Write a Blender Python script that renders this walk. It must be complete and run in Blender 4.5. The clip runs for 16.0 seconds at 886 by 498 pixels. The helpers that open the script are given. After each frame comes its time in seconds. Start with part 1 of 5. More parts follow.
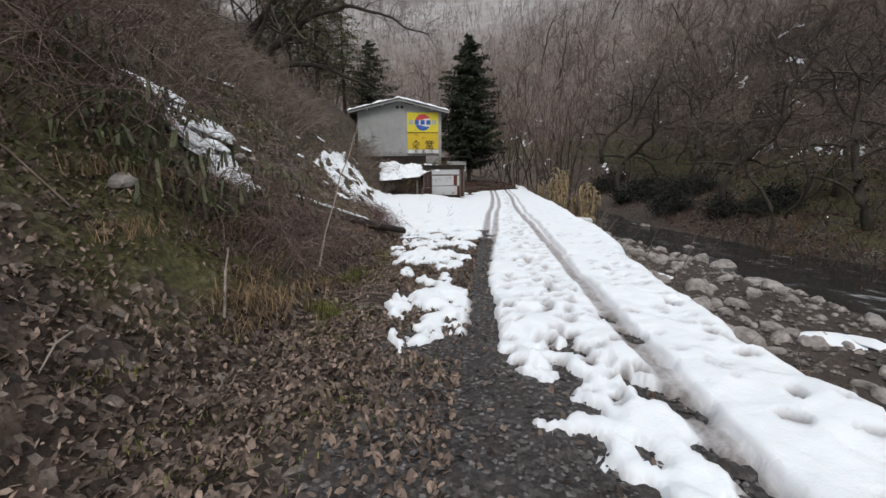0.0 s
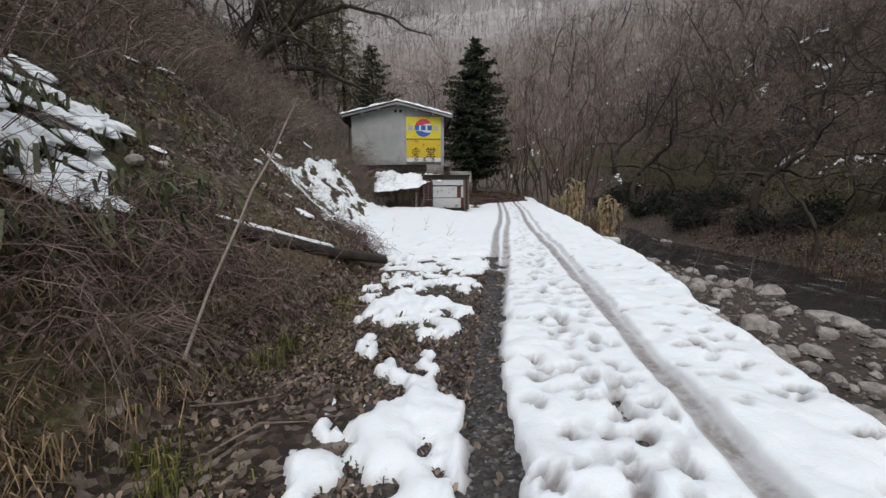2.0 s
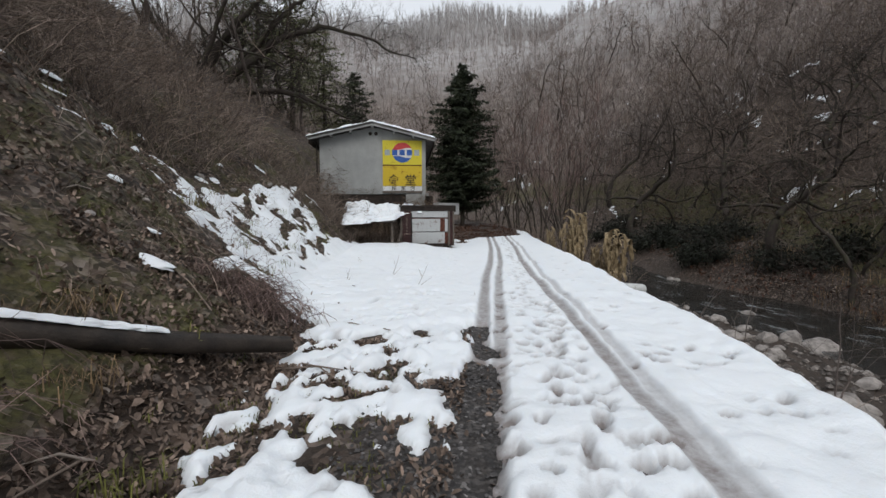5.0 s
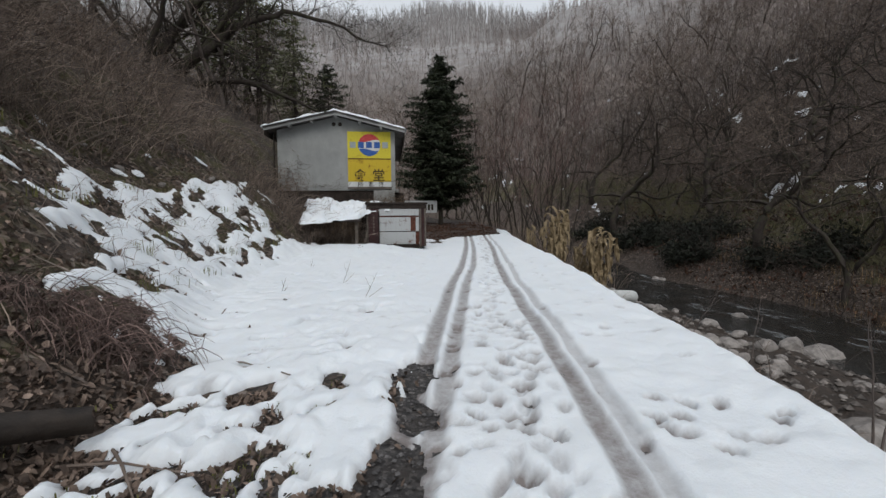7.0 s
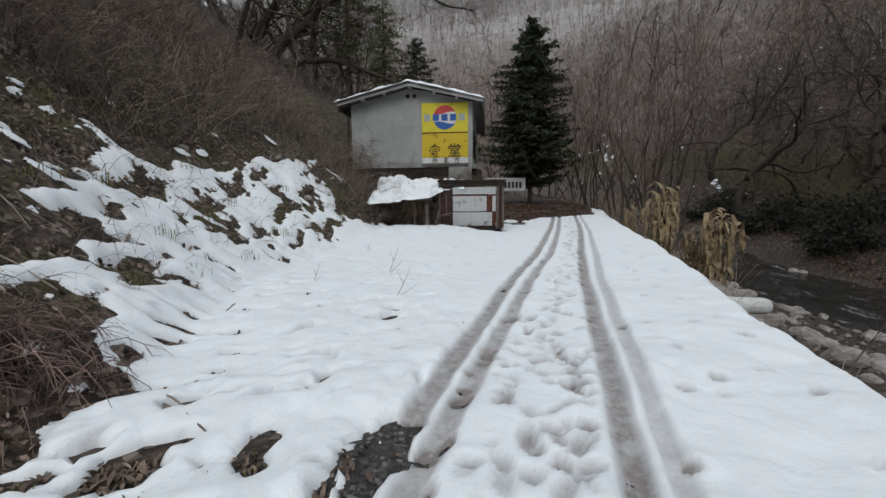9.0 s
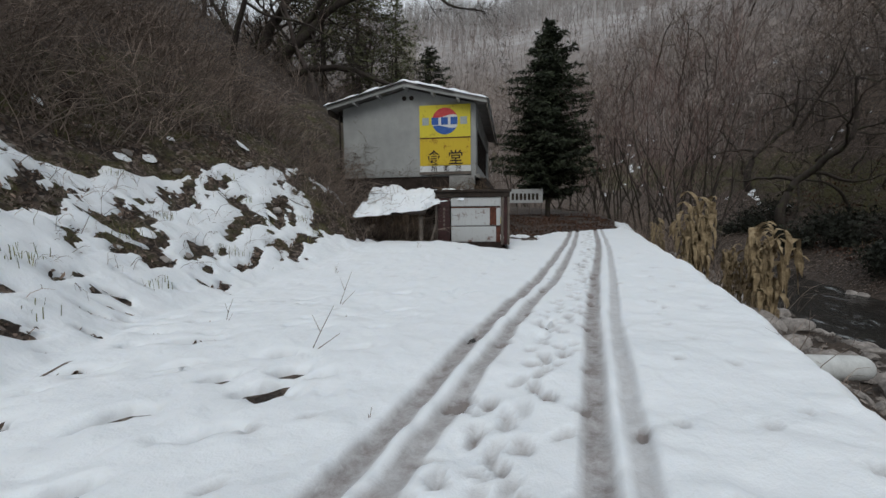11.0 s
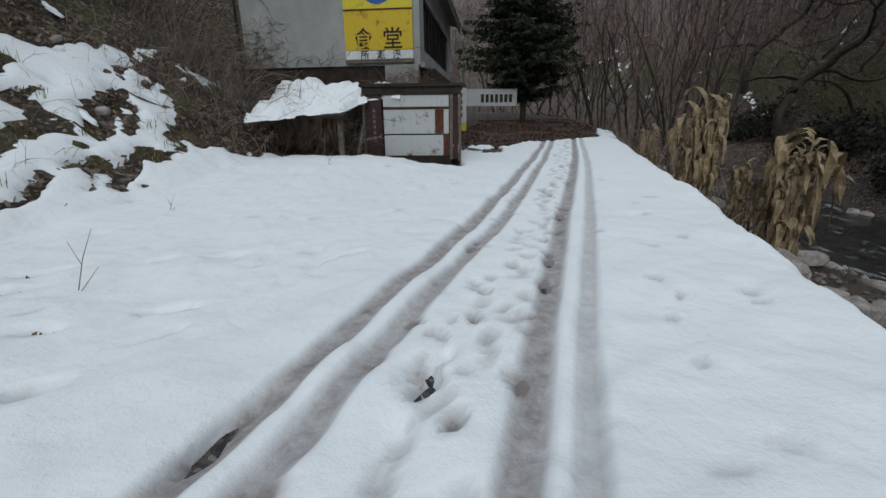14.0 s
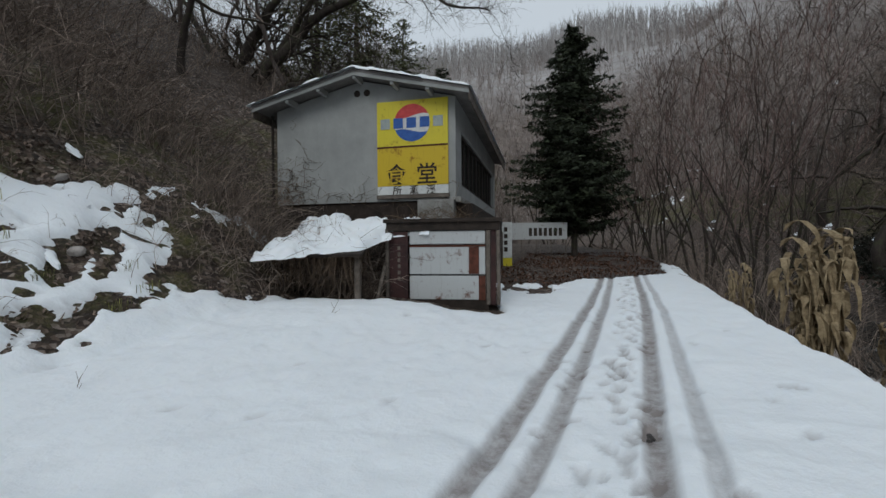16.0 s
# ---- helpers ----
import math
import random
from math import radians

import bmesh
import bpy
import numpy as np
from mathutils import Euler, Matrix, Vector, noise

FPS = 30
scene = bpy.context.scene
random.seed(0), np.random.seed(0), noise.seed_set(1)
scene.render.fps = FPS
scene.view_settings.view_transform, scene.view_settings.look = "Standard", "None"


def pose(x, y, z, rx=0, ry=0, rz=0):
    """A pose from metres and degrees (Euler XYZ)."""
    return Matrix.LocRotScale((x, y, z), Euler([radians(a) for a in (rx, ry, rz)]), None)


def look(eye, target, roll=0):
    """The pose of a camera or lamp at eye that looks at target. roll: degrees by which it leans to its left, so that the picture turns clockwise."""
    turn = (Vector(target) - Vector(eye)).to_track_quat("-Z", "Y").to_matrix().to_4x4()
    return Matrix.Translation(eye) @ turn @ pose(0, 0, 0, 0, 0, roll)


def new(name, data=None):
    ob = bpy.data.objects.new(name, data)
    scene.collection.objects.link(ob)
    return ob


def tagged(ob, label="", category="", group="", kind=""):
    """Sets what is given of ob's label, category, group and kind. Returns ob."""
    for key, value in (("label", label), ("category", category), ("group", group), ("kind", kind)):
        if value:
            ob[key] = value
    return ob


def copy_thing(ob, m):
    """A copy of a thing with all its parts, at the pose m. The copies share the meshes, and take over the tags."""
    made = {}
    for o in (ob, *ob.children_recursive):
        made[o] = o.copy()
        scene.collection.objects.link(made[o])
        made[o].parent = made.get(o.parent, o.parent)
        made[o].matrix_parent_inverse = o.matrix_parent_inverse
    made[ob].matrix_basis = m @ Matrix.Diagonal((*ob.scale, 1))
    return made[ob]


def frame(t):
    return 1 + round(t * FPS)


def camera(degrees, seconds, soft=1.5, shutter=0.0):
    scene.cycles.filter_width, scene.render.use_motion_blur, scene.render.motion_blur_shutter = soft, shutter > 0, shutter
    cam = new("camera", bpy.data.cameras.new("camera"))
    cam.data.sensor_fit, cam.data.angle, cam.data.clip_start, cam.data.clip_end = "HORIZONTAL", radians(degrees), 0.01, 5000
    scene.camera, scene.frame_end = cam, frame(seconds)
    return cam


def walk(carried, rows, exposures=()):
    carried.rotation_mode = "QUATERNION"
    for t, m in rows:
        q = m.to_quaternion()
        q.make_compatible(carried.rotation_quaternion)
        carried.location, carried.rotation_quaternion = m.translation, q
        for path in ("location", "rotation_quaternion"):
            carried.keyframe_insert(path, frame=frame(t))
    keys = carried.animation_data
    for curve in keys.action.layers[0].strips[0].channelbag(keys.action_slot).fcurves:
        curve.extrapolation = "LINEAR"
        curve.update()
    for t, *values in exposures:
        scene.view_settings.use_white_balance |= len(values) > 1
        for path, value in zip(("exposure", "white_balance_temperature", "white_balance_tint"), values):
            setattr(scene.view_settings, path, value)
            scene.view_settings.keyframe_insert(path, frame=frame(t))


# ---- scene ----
cam = camera(92.2, 16.0)
PATH = [
    (0, (-2.544, 1.409, 1.458), (-2.055, 3.32, 1.122), -0.4),
    (0.5, (-2.281, 2.063, 1.458), (-1.787, 3.972, 1.125), -0.3),
    (1, (-2.015, 2.661, 1.476), (-1.526, 4.573, 1.149), -0.2),
    (1.5, (-1.86, 3.311, 1.488), (-1.38, 5.227, 1.175), -0.2),
    (2, (-1.701, 3.854, 1.485), (-1.237, 5.778, 1.196), -0.2),
    (2.5, (-1.511, 4.406, 1.47), (-1.059, 6.336, 1.202), -0.2),
    (3, (-1.297, 4.883, 1.447), (-0.848, 6.815, 1.192), -0.2),
    (3.5, (-1.132, 5.44, 1.463), (-0.678, 7.371, 1.208), -0.1),
    (4, (-0.961, 5.92, 1.474), (-0.495, 7.85, 1.227), -0.1),
    (4.5, (-0.725, 6.414, 1.461), (-0.241, 8.344, 1.254), -0.1),
    (5, (-0.531, 6.878, 1.459), (-0.02, 8.806, 1.322), -0.1),
    (5.2, (-0.424, 7.058, 1.449), (0.098, 8.986, 1.344), -0.1),
    (7.3, (0.574, 8.455, 1.43), (1.158, 10.361, 1.267), -0.4),
    (7.5, (0.692, 8.572, 1.442), (1.247, 10.483, 1.245), -0.3),
    (8, (0.916, 8.91, 1.464), (1.349, 10.845, 1.203), -0.3),
    (8.5, (1.179, 9.225, 1.45), (1.459, 11.186, 1.179), -0.3),
    (9, (1.457, 9.651, 1.466), (1.602, 11.631, 1.225), -0.5),
    (11.5, (2.727, 11.944, 1.41), (2.762, 13.936, 1.231), -0.6),
    (12, (2.982, 12.409, 1.386), (3.022, 14.401, 1.206), -0.5),
    (12.5, (3.133, 12.941, 1.381), (3.18, 14.929, 1.169), -0.5),
    (13, (3.341, 13.431, 1.386), (3.406, 15.405, 1.067), -0.5),
    (13.5, (3.503, 13.965, 1.361), (3.6, 15.903, 0.876), -0.5),
    (14, (3.703, 14.487, 1.336), (3.826, 16.393, 0.742), -0.6),
    (14.5, (3.86, 15.029, 1.366), (3.99, 16.946, 0.811), -0.6),
    (15, (4.028, 15.542, 1.407), (4.124, 17.503, 1.027), -0.6),
    (15.5, (4.102, 16.018, 1.454), (4.117, 18.011, 1.286), -0.5),
    (16, (4.19, 16.489, 1.497), (4.081, 18.486, 1.489), -0.5),
]
# exposure follows the clip's camera
walk(cam, [(t, look(eye, target, roll)) for t, eye, target, roll in PATH],
     exposures=[(0, 0.12, 6500, 10), (3.5, -0.05, 6450, 9), (5, -0.1, 6400, 9), (7.5, -0.28, 6370, 8), (9, -0.28, 6350, 7), (12.5, -0.46, 6250, 7), (14.5, -0.46, 6100, 5), (16, -0.54, 6100, 5)])

# ---- world and sun: an overcast winter afternoon ----
world = bpy.data.worlds.new("overcast_sky")
scene.world = world
world.use_nodes = True
wn, wl = world.node_tree.nodes, world.node_tree.links
wn.clear()
sky = wn.new("ShaderNodeTexSky")
sky.sky_type, sky.sun_disc = "NISHITA", False
sky.sun_elevation, sky.sun_rotation = radians(38), radians(200)
cloud = wn.new("ShaderNodeMixRGB")
cloud.inputs[0].default_value = 0.9
cloud.inputs[2].default_value = (9.3, 9.6, 10.1, 1)
wbg, wout = wn.new("ShaderNodeBackground"), wn.new("ShaderNodeOutputWorld")
wbg.inputs[1].default_value = 0.097
wl.new(sky.outputs[0], cloud.inputs[1])
wl.new(cloud.outputs[0], wbg.inputs[0])
wl.new(wbg.outputs[0], wout.inputs[0])
sun = new("sun", bpy.data.lights.new("sun", "SUN"))
sun.data.energy, sun.data.angle, sun.data.color = 1.25, radians(30), (1.0, 0.97, 0.93)
sun.matrix_world = look((0, 0, 50), (12, 55, 0))

# ---- numeric noise ----
def lattice(ix, iy, seed):
    h = (ix.astype(np.int64) * 374761393 + iy.astype(np.int64) * 668265263 + seed * 1442695041) & 0xFFFFFFFF
    h = ((h ^ (h >> 13)) * 1274126177) & 0xFFFFFFFF
    return ((h ^ (h >> 16)) & 0xFFFFFF) / float(0xFFFFFF) * 2 - 1


def vnoise(x, y, seed=0):
    x, y = np.broadcast_arrays(np.asarray(x, float), np.asarray(y, float))
    ix, iy = np.floor(x), np.floor(y)
    fx, fy = x - ix, y - iy
    fx, fy = fx * fx * fx * (fx * (fx * 6 - 15) + 10), fy * fy * fy * (fy * (fy * 6 - 15) + 10)
    a, b = lattice(ix, iy, seed), lattice(ix + 1, iy, seed)
    c, d = lattice(ix, iy + 1, seed), lattice(ix + 1, iy + 1, seed)
    return (a * (1 - fx) + b * fx) * (1 - fy) + (c * (1 - fx) + d * fx) * fy


def fbm(x, y, seed=0, octaves=4, gain=0.5):
    total, amp = 0.0, 1.0
    for k in range(octaves):
        ang = 0.6 * k + 0.3
        u, v = x * math.cos(ang) - y * math.sin(ang), x * math.sin(ang) + y * math.cos(ang)
        total = total + amp * vnoise(u * 2 ** k, v * 2 ** k, seed + k * 17)
        amp *= gain
    return total


def smooth(a, b, v):
    k = np.clip((v - a) / (b - a), 0, 1)
    return k * k * (3 - 2 * k)


# ---- the lie of the land ----
ROAD_Y = [-80, 3.18, 6.88, 9.4, 11.75, 13.92, 16.5, 19.0, 23, 26.5, 33, 38, 43, 50, 60, 80, 120]
ROAD_X = [-31, -1.29, 0.07, 1.02, 1.92, 2.72, 3.69, 4.75, 6.36, 7.7, 10.0, 11.6, 12.6, 12.8, 10, 0, -28]


def road_x(y):
    """Middle of the two wheel tracks."""
    w = 1.6
    return (np.interp(y - w, ROAD_Y, ROAD_X) + 2 * np.interp(y, ROAD_Y, ROAD_X) + np.interp(y + w, ROAD_Y, ROAD_X)) / 4


def edge_right(y):
    return np.interp(y, [0, 4.4, 7.7, 10.5, 14, 17, 21, 26, 40], [2.05, 1.85, 2.1, 2.5, 2.7, 2.8, 2.7, 2.45, 2.45]) + 0.12 * fbm(y * 0.5, y * 0 + 3, 5, 3)


def toe_left(y):
    return np.interp(y, [0, 5, 12, 14, 17, 20, 25, 28, 36, 40, 60], [2.5, 2.8, 2.9, 3.6, 5.2, 6.0, 6.4, 7.6, 7.6, 6.5, 4])


def rise(y):
    return np.interp(y, [20, 30, 40, 60], [0, 0.25, 0.75, 1.8])


def near_shore(y):
    """Distance of the water from the brink."""
    return np.interp(y, [0, 10, 14, 19, 23, 28, 34, 50], [8.8, 8.5, 7.8, 6.9, 5.7, 4.8, 4.4, 4.0])


def land(x, y):
    d = x - road_x(y)
    z = rise(y) + 0.03 * fbm(x * 0.7, y * 0.7, 2, 3)
    # yard in front of the house lies a little higher
    z = z + 0.3 * smooth(2.0, 5.0, -d) * smooth(19, 25, y) * (1 - smooth(38, 46, y))
    left = np.maximum(-d - toe_left(y), 0)
    rough = 0.22 * fbm(x * 0.9, y * 0.9, 11, 4) + 0.5 * fbm(x * 0.22, y * 0.22, 12, 3)
    z = z + np.where(left > 0, 0.95 * left - 0.25 * (1 - np.exp(-left * 1.5)) - 0.32 * np.maximum(left - 6, 0), 0)
    z = z + rough * smooth(0.3, 3.5, left) - 0.12 * np.exp(-((-d - toe_left(y) + 0.25) / 0.35) ** 2) * (1 - smooth(9, 13, y))
    # bank down to the stream, gravel bar, bed, far shore
    r = d - edge_right(y)
    near = near_shore(y)
    wide = np.interp(y, [0, 15, 23, 30, 50], [17.3, 15.8, 12.7, 10.2, 9.0]) - near
    bank = -0.75 * smooth(-0.1, 0.8, r) - 1.5 * smooth(0.4, 3.6, r) - 0.25 * smooth(3.2, near, r) - 0.5 * smooth(near - 0.6, near + 0.8, r)
    bank = bank + 0.55 * smooth(near + wide - 1.0, near + wide + 0.4, r)
    over = np.maximum(r - near - wide, 0)
    bank = bank + np.interp(over, [0, 1.2, 3, 9, 30, 90, 400], [0, 0.75, 1.7, 4.9, 18.5, 62, 112])
    bank = bank + smooth(0.2, 1.2, r) * 0.12 * fbm(x * 1.3, y * 1.3, 21, 3) + smooth(1, 8, over) * (0.6 * fbm(x * 0.4, y * 0.4, 22, 4) + 2.0 * fbm(x * 0.05, y * 0.05, 23, 3))
    z = z + bank
    # head of the valley
    front = np.maximum(y + 0.25 * x - 74, 0)
    head = np.interp(front, [0, 20, 70, 150, 170, 300], [0, 7, 45, 92, 94, 60]) + smooth(20, 60, front) * 5 * fbm(x * 0.03, y * 0.03, 31, 3)
    z = z + np.maximum(head - np.maximum(z - rise(y), 0) * smooth(0, 30, front), 0)
    return z


def height(x, y):
    return float(land(np.array([float(x)]), np.array([float(y)]))[0])


# ---- mesh helpers ----
def mesh_from(name, verts, faces, material=None, flat=True):
    me = bpy.data.meshes.new(name)
    verts = np.asarray(verts, np.float32)
    me.vertices.add(len(verts))
    me.vertices.foreach_set("co", verts.ravel())
    faces = np.asarray(faces, np.int32)
    n, k = faces.shape
    me.loops.add(n * k)
    me.loops.foreach_set("vertex_index", faces.ravel())
    me.polygons.add(n)
    me.polygons.foreach_set("loop_start", np.arange(0, n * k, k, dtype=np.int32))
    me.polygons.foreach_set("use_smooth", np.full(n, not flat))
    if material:
        me.materials.append(material)
    me.update(calc_edges=True)
    return me


def attribute(me, name, values):
    a = me.attributes.new(name, "FLOAT", "POINT")
    a.data.foreach_set("value", np.asarray(values, np.float32).ravel())


def grid_mesh(name, X, Y, Z, material, keep=None):
    ny, nx = X.shape
    idx = np.arange(ny * nx).reshape(ny, nx)
    f = np.stack([idx[:-1, :-1], idx[:-1, 1:], idx[1:, 1:], idx[1:, :-1]], -1).reshape(-1, 4)
    v = np.stack([X, Y, Z], -1).reshape(-1, 3)
    used = np.ones(len(v), bool)
    if keep is not None:
        k = keep.ravel()
        f = f[k[f].any(1)]
        used = np.zeros(len(v), bool)
        used[f.ravel()] = True
        remap = np.cumsum(used) - 1
        f, v = remap[f], v[used]
    return mesh_from(name, v, f, material, flat=False), used


def thing(name, m=None, **tags):
    ob = new(name)
    ob.empty_display_size = 0.2
    if m is not None:
        ob.matrix_world = m
    return tagged(ob, **tags)


def part(name, bm, material, parent, label=""):
    me = bpy.data.meshes.new(name)
    bm.to_mesh(me)
    bm.free()
    me.materials.append(material)
    ob = new(name, me)
    ob.parent = parent
    return tagged(ob, label=label)


def raw_part(name, me, parent, label=""):
    ob = new(name, me)
    ob.parent = parent
    return tagged(ob, label=label)


def box(bm, x0, x1, y0, y1, z0, z1, bevel=0.0, m=None):
    got = bmesh.ops.create_cube(bm, size=1, matrix=Matrix.LocRotScale(((x0 + x1) / 2, (y0 + y1) / 2, (z0 + z1) / 2), None, (x1 - x0, y1 - y0, z1 - z0)))
    if bevel:
        es = list({e for v in got["verts"] for e in v.link_edges})
        got = bmesh.ops.bevel(bm, geom=es, offset=bevel, segments=1, affect="EDGES")
    if m is not None:
        bmesh.ops.transform(bm, matrix=m, verts=list({v for v in got["verts"]}))
    return bm


def boxed(*a, **k):
    return box(bmesh.new(), *a, **k)


def tubes(lines, sides=4):
    """Tapered tubes along polylines [(points, radii)], as vertex and quad arrays."""
    V, F, base = [], [], 0
    ring = np.arange(sides) * 2 * np.pi / sides
    cs, sn = np.cos(ring), np.sin(ring)
    for pts, rad in lines:
        p = np.asarray(pts, float)
        r = np.asarray(rad, float)
        t = np.gradient(p, axis=0)
        t /= np.linalg.norm(t, axis=1, keepdims=True) + 1e-9
        ref = np.where(np.abs(t[:, 2:3]) > 0.9, [[1.0, 0, 0]], [[0, 0, 1.0]])
        u = np.cross(t, ref)
        u /= np.linalg.norm(u, axis=1, keepdims=True) + 1e-9
        w = np.cross(t, u)
        V.append((p[:, None, :] + r[:, None, None] * (u[:, None, :] * cs[None, :, None] + w[:, None, :] * sn[None, :, None])).reshape(-1, 3))
        n = len(p)
        i = (np.arange(n - 1)[:, None] * sides + np.arange(sides)[None, :])
        j = (np.arange(n - 1)[:, None] * sides + (np.arange(sides) + 1)[None, :] % sides)
        F.append(base + np.stack([i, j, j + sides, i + sides], -1).reshape(-1, 4))
        base += n * sides
    return np.concatenate(V), np.concatenate(F)


# ---- materials ----
class Nodes:
    def __init__(self, name):
        self.mat = bpy.data.materials.new(name)
        self.mat.use_nodes = True
        self.n, self.l = self.mat.node_tree.nodes, self.mat.node_tree.links
        self.bsdf = self.n["Principled BSDF"]
        self.coord = self.n.new("ShaderNodeNewGeometry").outputs["Position"]

    def put(self, sock, value):
        if isinstance(value, bpy.types.NodeSocket):
            self.l.new(value, sock)
        else:
            sock.default_value = value

    def local(self):
        self.coord = self.n.new("ShaderNodeTexCoord").outputs["Object"]
        return self

    def stretch(self, sx, sy, sz):
        m = self.n.new("ShaderNodeMapping")
        m.inputs["Scale"].default_value = (sx, sy, sz)
        self.l.new(self.coord, m.inputs[0])
        return m.outputs[0]

    def noise(self, scale, detail=5, rough=0.6, vector=None):
        t = self.n.new("ShaderNodeTexNoise")
        t.inputs["Scale"].default_value, t.inputs["Detail"].default_value, t.inputs["Roughness"].default_value = scale, detail, rough
        self.l.new(vector or self.coord, t.inputs["Vector"])
        return t.outputs[0]

    def voronoi(self, scale, out="Color", vector=None, feature="F1"):
        t = self.n.new("ShaderNodeTexVoronoi")
        t.feature = feature
        t.inputs["Scale"].default_value = scale
        self.l.new(vector or self.coord, t.inputs["Vector"])
        return t.outputs[out]

    def ramp(self, fac, *stops):
        r = self.n.new("ShaderNodeValToRGB")
        el = r.color_ramp.elements
        while len(el) < len(stops):
            el.new(0.5)
        for e, (p, c) in zip(el, stops):
            e.position = p
            e.color = (*c, 1) if isinstance(c, tuple) else (c, c, c, 1)
        self.l.new(fac, r.inputs[0])
        return r.outputs[0]

    def mix(self, fac, a, b, mode="MIX"):
        m = self.n.new("ShaderNodeMixRGB")
        m.blend_type = mode
        for s, v in zip(m.inputs, (fac, a, b)):
            self.put(s, (*v, 1) if isinstance(v, tuple) and len(v) == 3 else v)
        return m.outputs[0]

    def attr(self, name):
        a = self.n.new("ShaderNodeAttribute")
        a.attribute_name = name
        return a.outputs["Fac"]

    def rand(self):
        return self.n.new("ShaderNodeObjectInfo").outputs["Random"]

    def island(self):
        return self.n.new("ShaderNodeNewGeometry").outputs["Random Per Island"]

    def done(self, color, rough=0.8, bump=None, strength=0.4, dist=0.02, metal=0.0, spec=0.3):
        self.put(self.bsdf.inputs["Base Color"], (*color, 1) if isinstance(color, tuple) else color)
        self.put(self.bsdf.inputs["Roughness"], rough)
        self.put(self.bsdf.inputs["Metallic"], metal)
        self.put(self.bsdf.inputs["Specular IOR Level"], spec)
        if bump is not None:
            b = self.n.new("ShaderNodeBump")
            b.inputs["Strength"].default_value, b.inputs["Distance"].default_value = strength, dist
            self.l.new(bump, b.inputs["Height"])
            self.l.new(b.outputs[0], self.bsdf.inputs["Normal"])
        return self.mat


def mat_ground():
    k = Nodes("leaf_litter_and_gravel")
    cells = k.voronoi(16)
    sep = k.n.new("ShaderNodeSeparateColor")
    k.l.new(cells, sep.inputs[0])
    leaf = k.ramp(sep.outputs[0], (0.0, (0.011, 0.008, 0.006)), (0.45, (0.05, 0.034, 0.025)), (0.8, (0.16, 0.115, 0.09)), (1.0, (0.36, 0.3, 0.26)))
    leaf = k.mix(k.ramp(k.noise(2.2), (0.35, 0.25), (0.65, 0.9)), (0.028, 0.02, 0.015), leaf)
    # far ground: lighter with distance, whitened by height to stand in for haze
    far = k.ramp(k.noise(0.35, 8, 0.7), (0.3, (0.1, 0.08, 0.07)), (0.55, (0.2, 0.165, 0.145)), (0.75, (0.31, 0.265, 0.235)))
    haze = k.mix(k.noise(0.12, 8, 0.7), (0.34, 0.325, 0.32), (0.62, 0.625, 0.64))
    far = k.mix(k.mix(1, k.attr("haze"), k.ramp(k.noise(0.22, 7, 0.7), (0.35, 0.35), (0.65, 1.0)), "MULTIPLY"), far, haze)
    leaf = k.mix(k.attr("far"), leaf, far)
    moss = k.ramp(k.noise(14), (0.3, (0.026, 0.026, 0.008)), (0.7, (0.11, 0.105, 0.032)))
    leaf = k.mix(k.ramp(k.mix(1, k.noise(1.3, 6, 0.7), k.attr("moss"), "MULTIPLY"), (0.33, 0.0), (0.46, 0.8)), leaf, moss)
    stones = k.voronoi(38)
    sp2 = k.n.new("ShaderNodeSeparateColor")
    k.l.new(stones, sp2.inputs[0])
    grav = k.ramp(sp2.outputs[0], (0.0, (0.02, 0.019, 0.02)), (0.6, (0.055, 0.052, 0.052)), (0.93, (0.12, 0.11, 0.105)), (1.0, (0.3, 0.28, 0.27)))
    grav = k.mix(k.ramp(k.noise(6), (0.4, 0.1), (0.7, 0.7)), grav, (0.045, 0.036, 0.03))
    col = k.mix(k.attr("gravel"), leaf, grav)
    bed = k.ramp(k.noise(5, 8, 0.7), (0.3, (0.018, 0.014, 0.011)), (0.7, (0.085, 0.066, 0.054)))
    col = k.mix(k.attr("bed"), col, bed)
    hgt = k.mix(0.5, k.voronoi(16, "Distance"), k.noise(30))
    return k.done(col, k.ramp(k.noise(5), (0.3, 0.55), (0.7, 0.95)), hgt, 0.9, 0.05)


def mat_snow():
    k = Nodes("old_snow")
    dirt = k.ramp(k.noise(9, 8, 0.75), (0.3, 0.6), (0.65, 1.0))
    speck = k.ramp(k.noise(60, 3, 0.7), (0.70, 0.0), (0.76, 0.7))
    col = k.mix(k.ramp(k.noise(1.2), (0.3, 0.0), (0.8, 1.0)), (0.84, 0.87, 0.90), (0.80, 0.835, 0.87))
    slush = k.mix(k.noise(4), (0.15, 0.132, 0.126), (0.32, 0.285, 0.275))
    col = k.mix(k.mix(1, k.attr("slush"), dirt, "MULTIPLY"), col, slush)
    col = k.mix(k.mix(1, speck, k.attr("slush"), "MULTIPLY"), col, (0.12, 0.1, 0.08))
    k.bsdf.inputs["Subsurface Weight"].default_value = 0.15
    k.bsdf.inputs["Subsurface Radius"].default_value = (0.03, 0.035, 0.04)
    k.bsdf.inputs["Subsurface Scale"].default_value = 0.5
    return k.done(col, 0.75, k.mix(0.12, k.noise(9, 5, 0.6), k.noise(90, 2, 0.5)), 0.5, 0.04)


